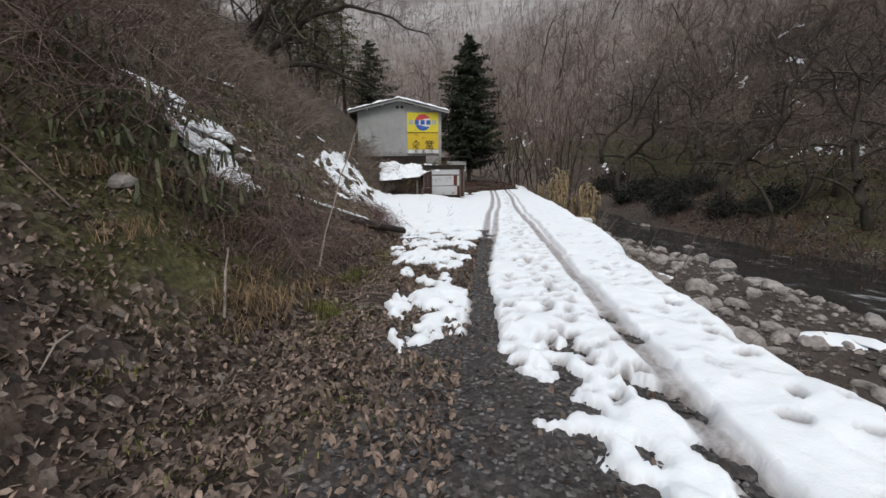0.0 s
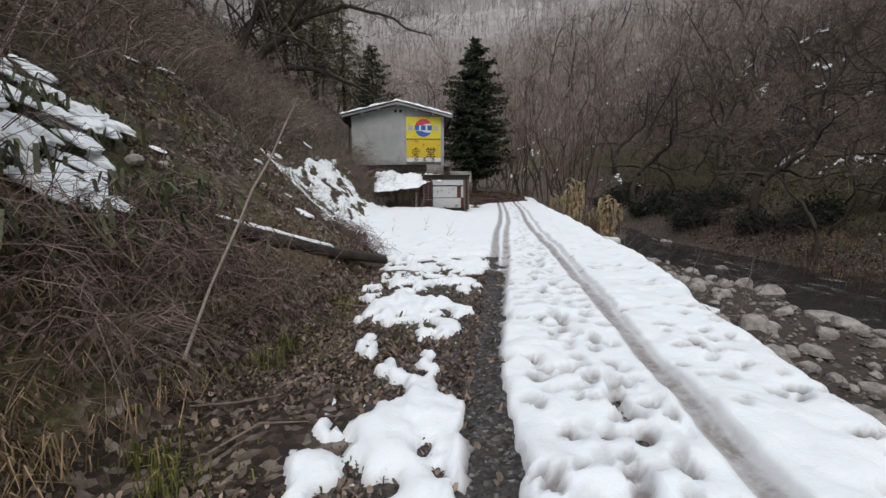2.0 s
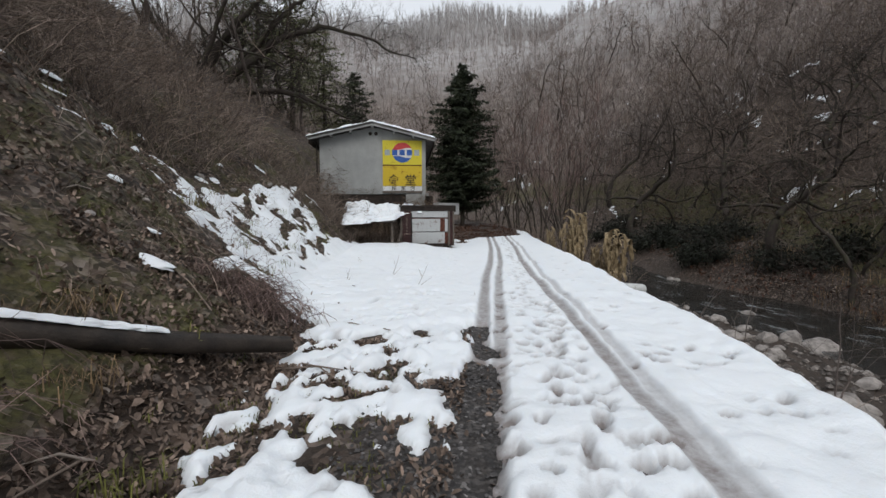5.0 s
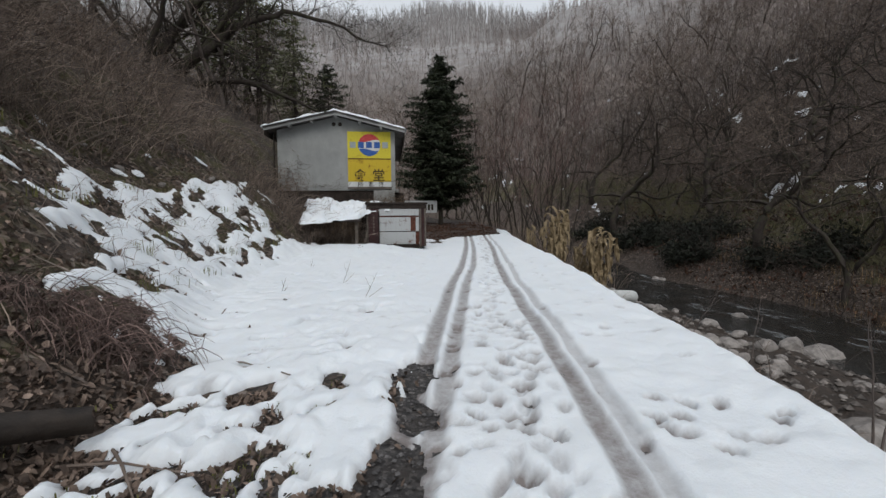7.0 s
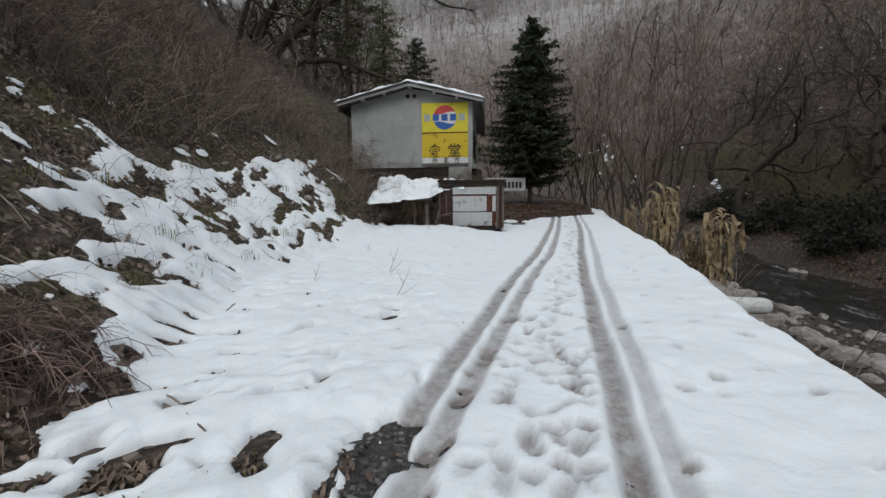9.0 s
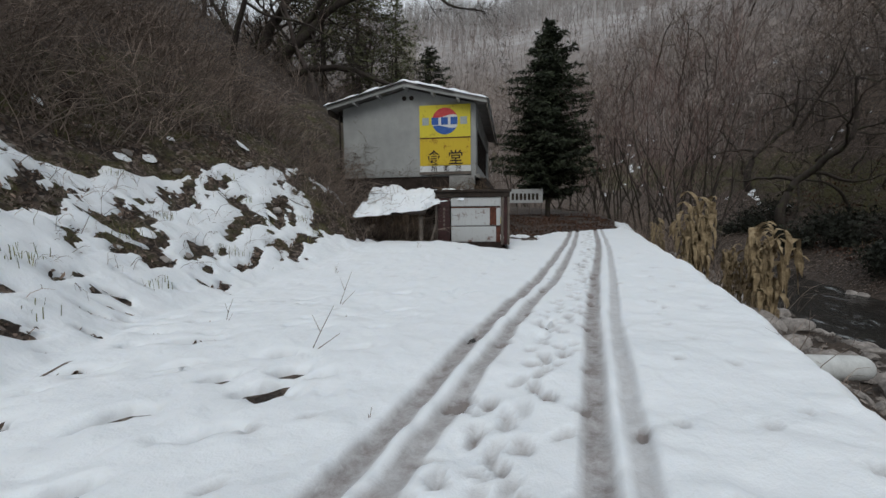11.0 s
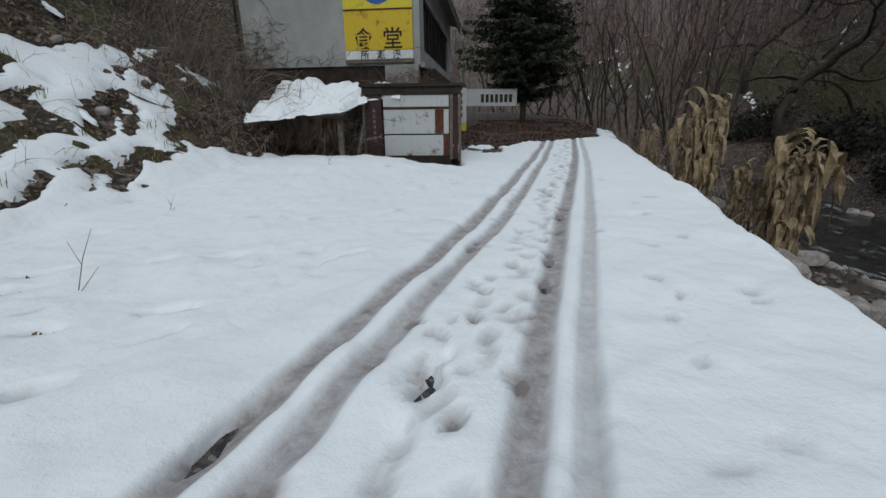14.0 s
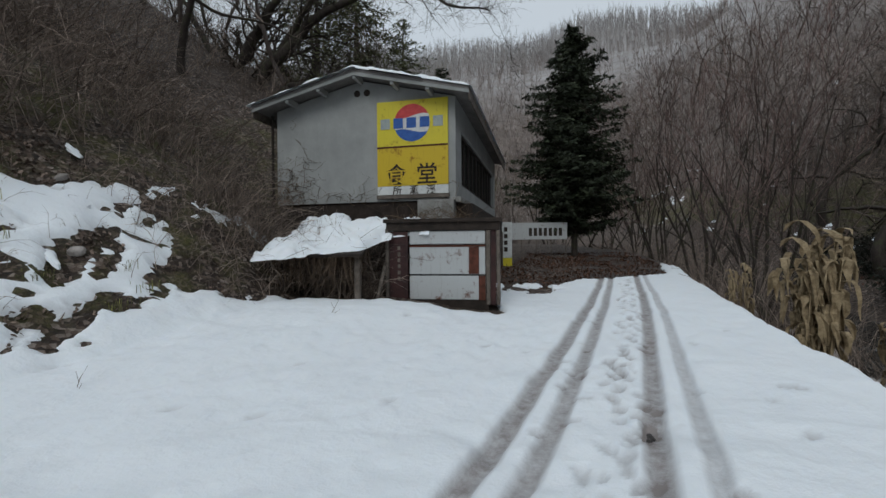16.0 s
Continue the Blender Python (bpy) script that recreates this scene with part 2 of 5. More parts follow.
def mat_bark(name, dark, light, moss=0.0):
    k = Nodes(name)
    v = k.stretch(1, 1, 0.25)
    col = k.ramp(k.noise(9, 8, 0.7, v), (0.3, dark), (0.7, light))
    col = k.mix(k.ramp(k.rand(), (0, 0.0), (1, 0.55)), col, tuple(0.5 * c for c in light))
    if moss:
        col = k.mix(k.ramp(k.noise(2.5), (0.5, 0.0), (0.62, moss)), col, (0.06, 0.065, 0.03))
    return k.done(col, 0.9, k.noise(14, 6, 0.7, v), 0.7, 0.03)


def mat_mottle(name, lo, hi, scale, rough=0.8, bump=0.4, metal=0.0, island=False, spec=0.3):
    k = Nodes(name)
    col = k.ramp(k.noise(scale, 7, 0.68), (0.3, lo), (0.72, hi))
    if island:
        col = k.mix(1, col, k.ramp(k.island(), (0, 0.45), (0.7, 1.1), (1, 1.9)), "MULTIPLY")
    fine = k.noise(scale * 9, 4, 0.6)
    col = k.mix(0.25, col, k.mix(1, col, fine, "OVERLAY"))
    return k.done(col, rough, fine, bump, 0.01, metal, spec)


GROUND = mat_ground()
SNOW = mat_snow()
BARK = mat_bark("dark_wet_bark", (0.018, 0.014, 0.012), (0.075, 0.06, 0.052), 0.5)
BARK_GREY = mat_bark("grey_brown_bark", (0.045, 0.036, 0.032), (0.16, 0.13, 0.115))
TWIG = mat_mottle("brown_twigs", (0.1, 0.076, 0.062), (0.29, 0.23, 0.19), 3, 0.9, 0.2, island=True)
DARKTWIG = mat_mottle("dark_brown_twigs", (0.025, 0.02, 0.018), (0.11, 0.088, 0.077), 3, 0.9, 0.2, island=True)
REDCANE = mat_mottle("reddish_bramble_canes", (0.062, 0.041, 0.036), (0.24, 0.168, 0.148), 3, 0.8, 0.2, island=True)
# distant wood is paled in colour to stand in for haze
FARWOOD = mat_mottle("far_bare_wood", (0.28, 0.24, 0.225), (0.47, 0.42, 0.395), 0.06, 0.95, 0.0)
HAZED = mat_mottle("hazed_ridge_wood", (0.33, 0.31, 0.3), (0.52, 0.5, 0.49), 0.06, 0.95, 0.0)
LEAF = mat_mottle("dead_leaves", (0.04, 0.026, 0.019), (0.28, 0.21, 0.168), 6, 0.75, 0.3, island=True)
NEEDLE = mat_mottle("dark_conifer_needles", (0.013, 0.02, 0.011), (0.05, 0.058, 0.032), 1.2, 0.7, 0.2, island=True)
NEEDLE_OLD = mat_mottle("thin_green_needles", (0.06, 0.068, 0.03), (0.16, 0.165, 0.085), 1.5, 0.75, 0.2, island=True)
CORN = mat_mottle("dry_corn_leaves", (0.1, 0.066, 0.032), (0.46, 0.36, 0.22), 5, 0.7, 0.4, island=True)
GRASS = mat_mottle("winter_grass", (0.05, 0.055, 0.014), (0.2, 0.195, 0.06), 3, 0.7, 0.2, island=True)
STRAW = mat_mottle("dead_straw", (0.11, 0.07, 0.035), (0.28, 0.2, 0.12), 4, 0.8, 0.2, island=True)
ROCK = mat_mottle("river_stone", (0.12, 0.108, 0.1), (0.44, 0.4, 0.37), 3.5, 0.75, 0.8)

# ---- ground: one sheet, fine near the walk ----
def axis(lo, hi, step, out_lo, out_hi, growth=1.16):
    mid = np.arange(lo, hi + step / 2, step)
    up, s, v = [], step, hi
    while v < out_hi:
        s *= growth
        v += min(s, 6)
        up.append(v)
    dn, s, v = [], step, lo
    while v > out_lo:
        s *= growth
        v -= min(s, 6)
        dn.append(v)
    return np.array(dn[::-1] + list(mid) + up)


gx, gy = axis(-9, 16, 0.11, -260, 320), axis(0, 30, 0.11, -160, 420)
X, Y = np.meshgrid(gx, gy)
D = X - road_x(Y)
Z = land(X, Y)
relief = smooth(-0.2, 0.8, -D - toe_left(Y)) * 0.05 + 0.012
Z = Z + np.where(np.abs(D) < 40, relief * fbm(X * 5, Y * 5, 41, 2), 0)
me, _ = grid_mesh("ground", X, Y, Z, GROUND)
road = smooth(-1.75, -1.2, D + 0.25 * fbm(X * 1.5, Y * 1.5, 51, 3)) * (1 - smooth(2.2, 3.0, D)) * (1 - 0.75 * smooth(33, 37, Y))
attribute(me, "gravel", road)
attribute(me, "moss", smooth(-0.5, 0.8, -D - toe_left(Y)) * (1 - smooth(6, 9, -D - toe_left(Y))) * smooth(3, 6, Y) * (1 - 0.28 * smooth(9, 12, Y)) + 0.9 * smooth(12, 21, D) * (1 - smooth(24, 30, D)))
rr = D - edge_right(Y)
attribute(me, "bed", smooth(1.6, 3.4, rr) * (1 - smooth(-0.5, 0.8, rr - np.interp(Y, [0, 15, 23, 30, 50], [16.9, 15.4, 12.3, 9.8, 8.6]))))
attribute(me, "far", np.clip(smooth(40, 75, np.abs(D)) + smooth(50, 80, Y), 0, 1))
# share of painted haze in the ground colour, by height and distance
attribute(me, "haze", 0.8 * smooth(22, 60, Z) * smooth(55, 90, Y))
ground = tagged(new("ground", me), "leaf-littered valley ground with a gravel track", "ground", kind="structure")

# ---- stream ----
def mat_water():
    k = Nodes("dark_stream_water")
    v = k.stretch(1.0, 0.35, 1)
    # white streaks: riffles, and ripple highlights put into the colour
    foam_glint = k.ramp(k.noise(1.6, 8, 0.75, v), (0.56, 0.0), (0.66, 0.75))
    col = k.mix(foam_glint, (0.018, 0.017, 0.015), (0.42, 0.44, 0.45))
    return k.done(col, k.ramp(k.noise(0.8), (0.3, 0.08), (0.7, 0.25)), k.noise(3.0, 5, 0.65, v), 0.6, 0.12, spec=0.5)


wy = np.arange(-40, 75, 0.7)
wd = np.linspace(6.0, 22, 40)
WY, WD = np.meshgrid(wy, wd, indexing="ij")
WX = WD + road_x(WY)
me, _ = grid_mesh("water", WX, WY, -2.72 + rise(WY) + 0.05 * fbm(WX * 0.8, WY * 0.8, 61, 3), mat_water())
tagged(new("water", me), "dark shallow mountain stream running over stones", "stream", kind="structure")


# ---- snow on the track, the yard and the foot of the slope ----
def snow_mask(x, y, d):
    toe = toe_left(y)
    slope = smooth(-0.3, 0.8, -d - toe)
    n1, n2 = fbm(x * 1.1, y * 1.1, 71, 4), fbm(x * 4.0, y * 2.3, 72, 3)
    n3 = fbm(x * 8.5, y * 5.2, 73, 3, 0.6)
    flat = 0.5 * n1 + 0.42 * n2 + 0.3 * n3
    bank = 0.42 * fbm(x * 2.1 + 9, y * 0.62, 74, 2) + 0.6 * fbm(x * 4.8, y * 1.7, 75, 2) + 0.34 * fbm(x * 10, y * 4, 76, 2) + 0.15 * n1
    n = flat * (1 - slope) + bank * slope
    m = np.full(x.shape, 0.9)
    # right verge ends at the brink of the bank
    m = np.minimum(m, (edge_right(y) + 0.25 - d) * 2.2 + 0.3 * n2)
    # melted start of the track
    start = np.interp(d, [-6, -2.6, -1.7, -1.0, -0.35, 0.3, 0.9, 1.3, 3], [13.5, 8.2, 4.8, 4.3, 3.4, 1.8, 1.0, 0.2, -1])
    m = np.minimum(m, (y - start) * 0.42 + 0.05)
    # thin, holed cover left of the tracks
    hole = smooth(0.75, 1.0, -d)
    m = m - hole * (0.58 * (1 - smooth(10.5, 14.5, y)) + 0.1)
    m = m - 0.22 * (1 - smooth(6, 13, y)) * (1 - smooth(0.5, 1.0, np.abs(d)))
    m = m - 0.3 * (1 - smooth(3.2, 6.5, y)) * (1 - smooth(0.1, 0.9, d))
    # left limit: melted ground before the log, then patches up the slope
    lim = np.interp(y, [4, 5.3, 6.8, 9, 11, 12.2, 13, 15], [1.5, 1.65, 1.95, 2.4, 2.85, 3.0, 3.9, 9.0])
    m = m - 1.6 * smooth(-0.15, 0.5, -d - lim)
    up = -d - toe
    reach = np.interp(y, [0, 11, 13, 15, 18, 21.5, 24, 28], [0.3, 0.4, 1.0, 1.6, 2.4, 3.4, 3.3, 1.0])
    m = m - smooth(-0.7, 0.2, up) * np.interp(up / reach, [0, 0.5, 1.0, 1.4, 2.0], [0.4, 0.62, 0.85, 1.2, 2.2])
    m = m - 0.9 * smooth(27.5, 29, y) * smooth(-0.7, 0.2, up)
    # dead vines keep the corner by the lean-to clear
    m = m - 1.5 * np.exp(-((x + 0.4) / 0.6) ** 2 - ((y - 24.6) / 0.9) ** 2)
    # leafy patch on the bend past the house
    m = m - 1.6 * smooth(30.5, 33.0, y + 0.5 * (-d)) * (1 - smooth(1.5, 2.1, d)) * (1 - smooth(45, 50, y)) - 0.9 * smooth(27.0, 28.5, y) * smooth(1.2, 2.2, -d)
    m = m - 1.6 * smooth(24.7, 25.2, y) * smooth(-0.9, -0.3, x) * (1 - smooth(4.7, 5.1, x)) * (1 - smooth(37, 40, y))
    m = m - 1.3 * smooth(34, 39, y + 0.8 * n1) * (1 - smooth(70, 80, y))
    m = m + n * (0.3 + 0.35 * (1 - smooth(4, 7, y)) + 0.5 * smooth(0.8, 1.4, -d) * (1 - 0.45 * smooth(12, 16, y)) + 0.42 * slope)
    # melted wheel tracks of the near part
    for c, stop, wide in ((-0.7, 12.3, 0.19), (0.69, 4.6, 0.2)):
        t = np.exp(-((d - c - 0.07 * n1 - 0.05 * n3) / wide) ** 2 * 1.3)
        m = m - t * 2.2 * (1 - smooth(stop - 2.0, stop + 0.8, y + 1.2 * n2))
    # bare spots: in the left track, between the tracks and in the yard
    for pd, py, sd, sy in ((-0.62, 12.0, 0.16, 0.3), (0.06, 16.4, 0.13, 0.2), (0.1, 16.0, 0.08, 0.14), (-0.66, 16.0, 0.05, 0.22), (-1.9, 16.4, 0.14, 0.08), (-2.65, 17.1, 0.12, 0.07), (-4.95, 19.6, 0.13, 0.1), (0.22, 10.9, 0.08, 0.1)):
        m = m - (1.0 + 1.1 * n3) * np.exp(-((d - pd) / sd) ** 2 - ((y - py) / sy) ** 2)
    # melted holes in the yard, drawn out across the fall of the ground
    r = np.random.default_rng(3)
    for _ in range(105):
        cy = r.uniform(9.5, 19)
        cd = -r.uniform(1.25, max(1.6, float(toe_left(cy)) + 0.6))
        l, w, a = r.uniform(0.06, 0.18), r.uniform(0.04, 0.09), r.normal(0.35, 0.35)
        u, v = (d - cd) * math.cos(a) + (y - cy) * math.sin(a), -(d - cd) * math.sin(a) + (y - cy) * math.cos(a)
        m = m - 1.6 * np.exp(-((u / l) ** 2 + (v / w) ** 2))
    return m


def tracks(x, y, d):
    """Depth of the pressed wheel lines, two a side: the way in and the way back."""
    n = 0.007 * fbm(x * 2, y * 2, 81, 3)
    t = 0
    for at, a, half in (((-0.72, -0.66, -0.62, -0.6, -0.62), 1.0, 0.1), ((-0.66, -0.42, -0.31, -0.24, -0.3), 0.9, 0.09), ((0.74, 0.72, 0.66, 0.54, 0.56), 1.0, 0.097), ((0.8, 0.95, 0.92, 0.9, 0.86), 0.8, 0.075)):
        c = np.interp(y, [7, 11.5, 15.5, 20, 27], at)
        t = np.maximum(t, a * np.exp(-(np.abs(d - c + n) / half) ** 5))
    return t * (1 - 0.9 * smooth(44, 50, y))


rng = np.random.default_rng(5)
ys = np.concatenate([np.arange(0.4, 14, 0.036), np.arange(14, 20, 0.05), np.arange(20, 34, 0.08), np.arange(34, 70, 0.25)])
ds = np.concatenate([np.arange(-12.5, -7, 0.09), np.arange(-7, -2.8, 0.05), np.arange(-2.8, 1.5, 0.033), np.arange(1.5, 3.9, 0.05)])
SY, SD = np.meshgrid(ys, ds, indexing="ij")
SX = SD + road_x(SY)
M = snow_mask(SX, SY, SD)
trk = tracks(SX, SY, SD)
thick = 0.05 * smooth(0, 0.16, M) + 0.045 * smooth(0.1, 0.7, M)
thick = np.where(M < 0, np.maximum(M * 0.6, -0.09), thick)
thick = thick + smooth(0.05, 0.5, M) * ((0.024 - 0.01 * smooth(13, 17, SY)) * fbm(SX * 2.1, SY * 1.6, 91, 3) + (0.007 - 0.003 * smooth(12, 16, SY)) * fbm(SX * 7, SY * 6, 92, 3))
thick = thick - np.where(M > 0, trk * np.minimum(0.055, np.maximum(thick - 0.012, 0)), 0)


dirty = np.zeros(SX.shape)


def stamp(px, py, lx, ly, turn, depth):
    """One trodden hollow."""
    j0, j1 = np.searchsorted(ys, [py - 0.5, py + 0.5])
    xx, yy = SX[j0:j1], SY[j0:j1]
    c, s = math.cos(turn), math.sin(turn)
    u, v = ((xx - px) * c + (yy - py) * s) / lx, (-(xx - px) * s + (yy - py) * c) / ly
    q = u * u + v * v
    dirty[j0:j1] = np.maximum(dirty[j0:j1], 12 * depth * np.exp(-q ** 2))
    thick[j0:j1] -= depth * np.exp(-q ** 2) - 0.003 * np.exp(-((q - 1.9) / 0.7) ** 2)


# boot prints between the tracks, wandering to the right one
y0 = 4.0
while y0 < 31:
    for side in (-1, 1):
        dd = np.interp(y0, [4, 9, 13, 18, 24, 31], [0.2, 0.2, 0.15, 0.3, 0.22, 0.2]) + side * 0.1 + rng.normal(0, 0.09)
        stamp(road_x(y0) + dd, y0, rng.uniform(0.04, 0.06), rng.uniform(0.07, 0.12), rng.normal(-0.3, 0.35), rng.uniform(0.03, 0.08) if y0 < 17 else rng.uniform(0.03, 0.07))
        y0 += rng.uniform(0.07, 0.17)
# loose prints and melt hollows on both sides
for _ in range(520):
    py = rng.uniform(3.5, 13.5) if rng.random() < 0.75 else rng.uniform(13, 24)
    dd = rng.choice([rng.uniform(0.95, 2.2), rng.uniform(-0.45, 0.6), rng.uniform(-4.5, -1.0)], p=[0.17, 0.66, 0.17])
    stamp(road_x(py) + dd, py, rng.uniform(0.03, 0.06), rng.uniform(0.04, 0.1), rng.uniform(0, 3), rng.uniform(0.02, 0.085) if py < 13 else rng.uniform(0.02, 0.05))
for _ in range(60):
    py = rng.uniform(2.4, 8)
    stamp(road_x(py) + rng.uniform(0.9, 2.0), py, rng.uniform(0.03, 0.06), rng.uniform(0.04, 0.09), rng.uniform(0, 3), rng.uniform(0.04, 0.11))
for dd, py in ((1.29, 10.85), (1.52, 10.74), (1.16, 10.6), (1.36, 10.55), (1.18, 10.45), (1.44, 10.13)):
    stamp(road_x(py) + dd, py, 0.055, 0.07, 0.4, 0.085)
base = land(SX, SY) + 0.012 * fbm(SX * 5, SY * 5, 41, 2)
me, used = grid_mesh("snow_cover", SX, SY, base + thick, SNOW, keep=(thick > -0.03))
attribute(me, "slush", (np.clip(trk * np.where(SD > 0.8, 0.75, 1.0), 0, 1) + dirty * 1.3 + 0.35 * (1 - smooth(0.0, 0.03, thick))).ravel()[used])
tagged(new("snow_cover", me), "patchy old snow with wheel tracks and footprints", "snow", kind="structure")


# ---- bare trees ----
def grow(r, start, direct, length, radius, depth, out, spread=0.6, kids=5, lift=0.15, wig=0.12, min_r=0.004):
    """Limb by limb: polylines with radii, sorted by order of branching."""
    n = max(3, int(4 + length / 0.5)) if depth < 2 else 3
    pts, rad = [np.array(start, float)], [radius]
    d = np.array(direct, float)
    for i in range(1, n):
        d = d + r.normal(0, wig, 3) + np.array([0, 0, lift * 0.2])
        d /= np.linalg.norm(d)
        pts.append(pts[-1] + d * length / (n - 1))
        rad.append(max(radius * (1 - 0.8 * i / (n - 1)), min_r * 0.5))
    out[depth].append((pts, rad))
    if depth + 1 >= len(out):
        return
    for _ in range(kids if depth else int(kids * 1.4)):
        f = r.uniform(0.3, 1.0) if depth else r.uniform(0.35, 1.0)
        k = f * (n - 1)
        i = min(int(k), n - 2)
        p = pts[i] + (pts[i + 1] - pts[i]) * (k - i)
        side = r.normal(0, 1, 3)
        nd = d * (1 - spread) + side / np.linalg.norm(side) * spread + np.array([0, 0, lift])
        nd /= np.linalg.norm(nd)
        grow(r, p, nd, length * r.uniform(0.38, 0.62), max(rad[i] * r.uniform(0.4, 0.62), min_r), depth + 1, out, spread, kids, lift, wig * 1.25, min_r)


def bare_tree(seed, tall, radius, levels=4, kids=5, lean=(0, 0), spread=0.6, bark=None, stems=1, label="", twig_r=0.006, twig=None, wig=0.12):
    r = np.random.default_rng(seed)
    out = [[] for _ in range(levels)]
    for s in range(stems):
        off = r.normal(0, 0.16 * (stems > 1), 2)
        grow(r, (off[0], off[1], -0.4), (lean[0] + off[0] * 1.6, lean[1] + off[1] * 1.6, 1), tall * r.uniform(0.8, 1.0), radius * r.uniform(0.75, 1), 0, out, spread, kids, wig=wig, min_r=twig_r)
    ob = thing("bare_tree", label=label or "leafless grey-brown tree on the wooded slope", category="tree")
    v, f = tubes(out[0], 6)
    raw_part("trunk", mesh_from("trunk", v, f, bark or BARK_GREY, flat=False), ob)
    v, f = tubes(out[1], 4)
    raw_part("limb", mesh_from("limb", v, f, bark or BARK_GREY, flat=False), ob)
    v, f = tubes([l for o in out[2:] for l in o], 3)
    raw_part("crown", mesh_from("crown", v, f, twig or TWIG), ob, "dense bare twigs")
    return ob


def place(ob, x, y, turn=0.0, scale=1.0, sink=0.0):
    return Matrix.LocRotScale((x, y, height(x, y) - sink), Euler((0, 0, turn)), (scale,) * 3)


kinds = [bare_tree(100 + i, 9.5 + 0.6 * i, 0.2, 4, 6 - i % 2, (0.15 * (-1) ** i, 0.1), 0.62, bark=BARK if i % 2 else BARK_GREY, twig_r=0.011) for i in range(5)]
kinds += [bare_tree(140 + i, 7.4, 0.085, 4, 4, (0.05, 0.05 * i), 0.4, stems=6, bark=BARK, twig=REDCANE, wig=0.07, label="many-stemmed leafless shrub tree on the stream bank", twig_r=0.009) for i in range(3)]
kinds += [bare_tree(160 + i, 13.0, 0.36, 4, 6, (-0.35, 0.1 * i), 0.66, bark=BARK, label="large dark leafless tree leaning from the far bank", twig_r=0.013, twig=DARKTWIG, wig=0.2) for i in range(2)]
kinds += [bare_tree(180 + i, 8.5 + i, 0.15, 4, 6, (-0.3 + 0.15 * i, 0.1), 0.66, bark=BARK, label="crooked dark leafless tree on the far bank", twig_r=0.01, wig=0.24) for i in range(4)]
rng = np.random.default_rng(8)
spots = [(15.4, 37.5, 5), (16.2, 43, 6), (15.2, 33.5, 7), (17.6, 49, 5), (14.2, 30.5, 6), (18.5, 55, 7),
         (24.5, 26, 8), (29.5, 33, 9), (27, 41, 8), (33, 29, 9), (35, 39, 8), (24, 17, 9), (29, 22, 8), (38, 33, 9), (31, 50, 8)]
for _ in range(7000):
    x, y = rng.uniform(-42, 66), rng.uniform(6, 100)
    d = x - float(road_x(y))
    left = -d - float(toe_left(y))
    over = d - 18.5
    rightbank = 3.6 < d < 7.0 and y > 31
    if not (left > 9 and y > 14 or over > 0.5 or rightbank or y > 60 and abs(d) > 5):
        continue
    gap = 2.6 if rightbank else 4.0 if over > 0 else 3.2
    if any((x - a) ** 2 + (y - b) ** 2 < gap * gap for a, b, _ in spots):
        continue
    if -4 < x < 8 and 26 < y < 42 or (x - 10.6) ** 2 + (y - 42.5) ** 2 < 20 or (x + 7.6) ** 2 + (y - 39.5) ** 2 < 9:
        continue
    low = rightbank or 0 < over < 7
    spots.append((x, y, 5 + len(spots) % 3 if rightbank and len(spots) % 4 else 10 + len(spots) % 4 if low else len(spots) % 5))
    if len(spots) > 262:
        break
more = 0
while more < 60:
    y = rng.uniform(8, 58)
    x = float(road_x(y)) + rng.uniform(16.5, 44)
    if all((x - a) ** 2 + (y - b) ** 2 > 1.9 ** 2 for a, b, _ in spots):
        spots.append((x, y, 10 + more % 4))
        more += 1
for x, y, k in spots:
    m = place(kinds[k], x, y, rng.uniform(0, 6.28) if k < 8 else rng.uniform(-0.7, 0.7), rng.uniform(0.75, 1.25) if k < 8 else rng.uniform(0.8, 1.05))
    c = copy_thing(kinds[k], m)
    c.scale = m.to_scale()
    c["group"] = "bare trees of the valley"
for i, src in enumerate(kinds):
    src.matrix_world = place(src, 60 + 4 * i, 62 + 3 * (i % 3))
    src["group"] = "bare trees of the valley"

# far woods: thousands of bare stems on the valley head and the upper slopes
def far_woods():
    r = np.random.default_rng(21)
    n = 12000
    ang, rad = r.uniform(-1.5, 1.9, n), 62 * np.exp(r.uniform(0, 1.35, n))
    x, y = 4 + rad * np.sin(ang), 8 + rad * np.cos(ang)
    d = x - road_x(y)
    ok = (np.abs(d) > 6) & ((d < -12) | (d > 26) | (y > 80))
    x, y = x[ok], y[ok]
    z = land(x, y)
    tri = []
    h = r.uniform(4, 9, len(x))
    for i in range(len(x)):
        b = np.array([x[i], y[i], z[i] - 0.5])
        lean = r.normal(0, 0.16, 2)
        top = b + np.array([lean[0] * h[i], lean[1] * h[i], h[i]])
        w = 0.075
        a = r.uniform(0, 6.28)
        s = np.array([math.cos(a), math.sin(a), 0]) * w
        s2 = np.array([-s[1], s[0], 0])
        tri += [b - s, b + s, top, b - s2, b + s2, top]
        k = 20
        f = r.uniform(0.3, 0.98, k)[:, None]
        p = b + (top - b) * f
        a = r.uniform(0, 6.28, k)
        out = np.stack([np.cos(a), np.sin(a), r.uniform(0.1, 1.2, k)], 1) * (r.uniform(0.12, 0.34, (k, 1)) * h[i] * (1.15 - f))
        t = np.stack([-np.sin(a), np.cos(a), a * 0], 1) * 0.06
        tri += list(np.stack([p - t, p + t, p + out], 1).reshape(-1, 3))
    v = np.array(tri)
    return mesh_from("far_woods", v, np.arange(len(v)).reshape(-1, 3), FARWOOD)


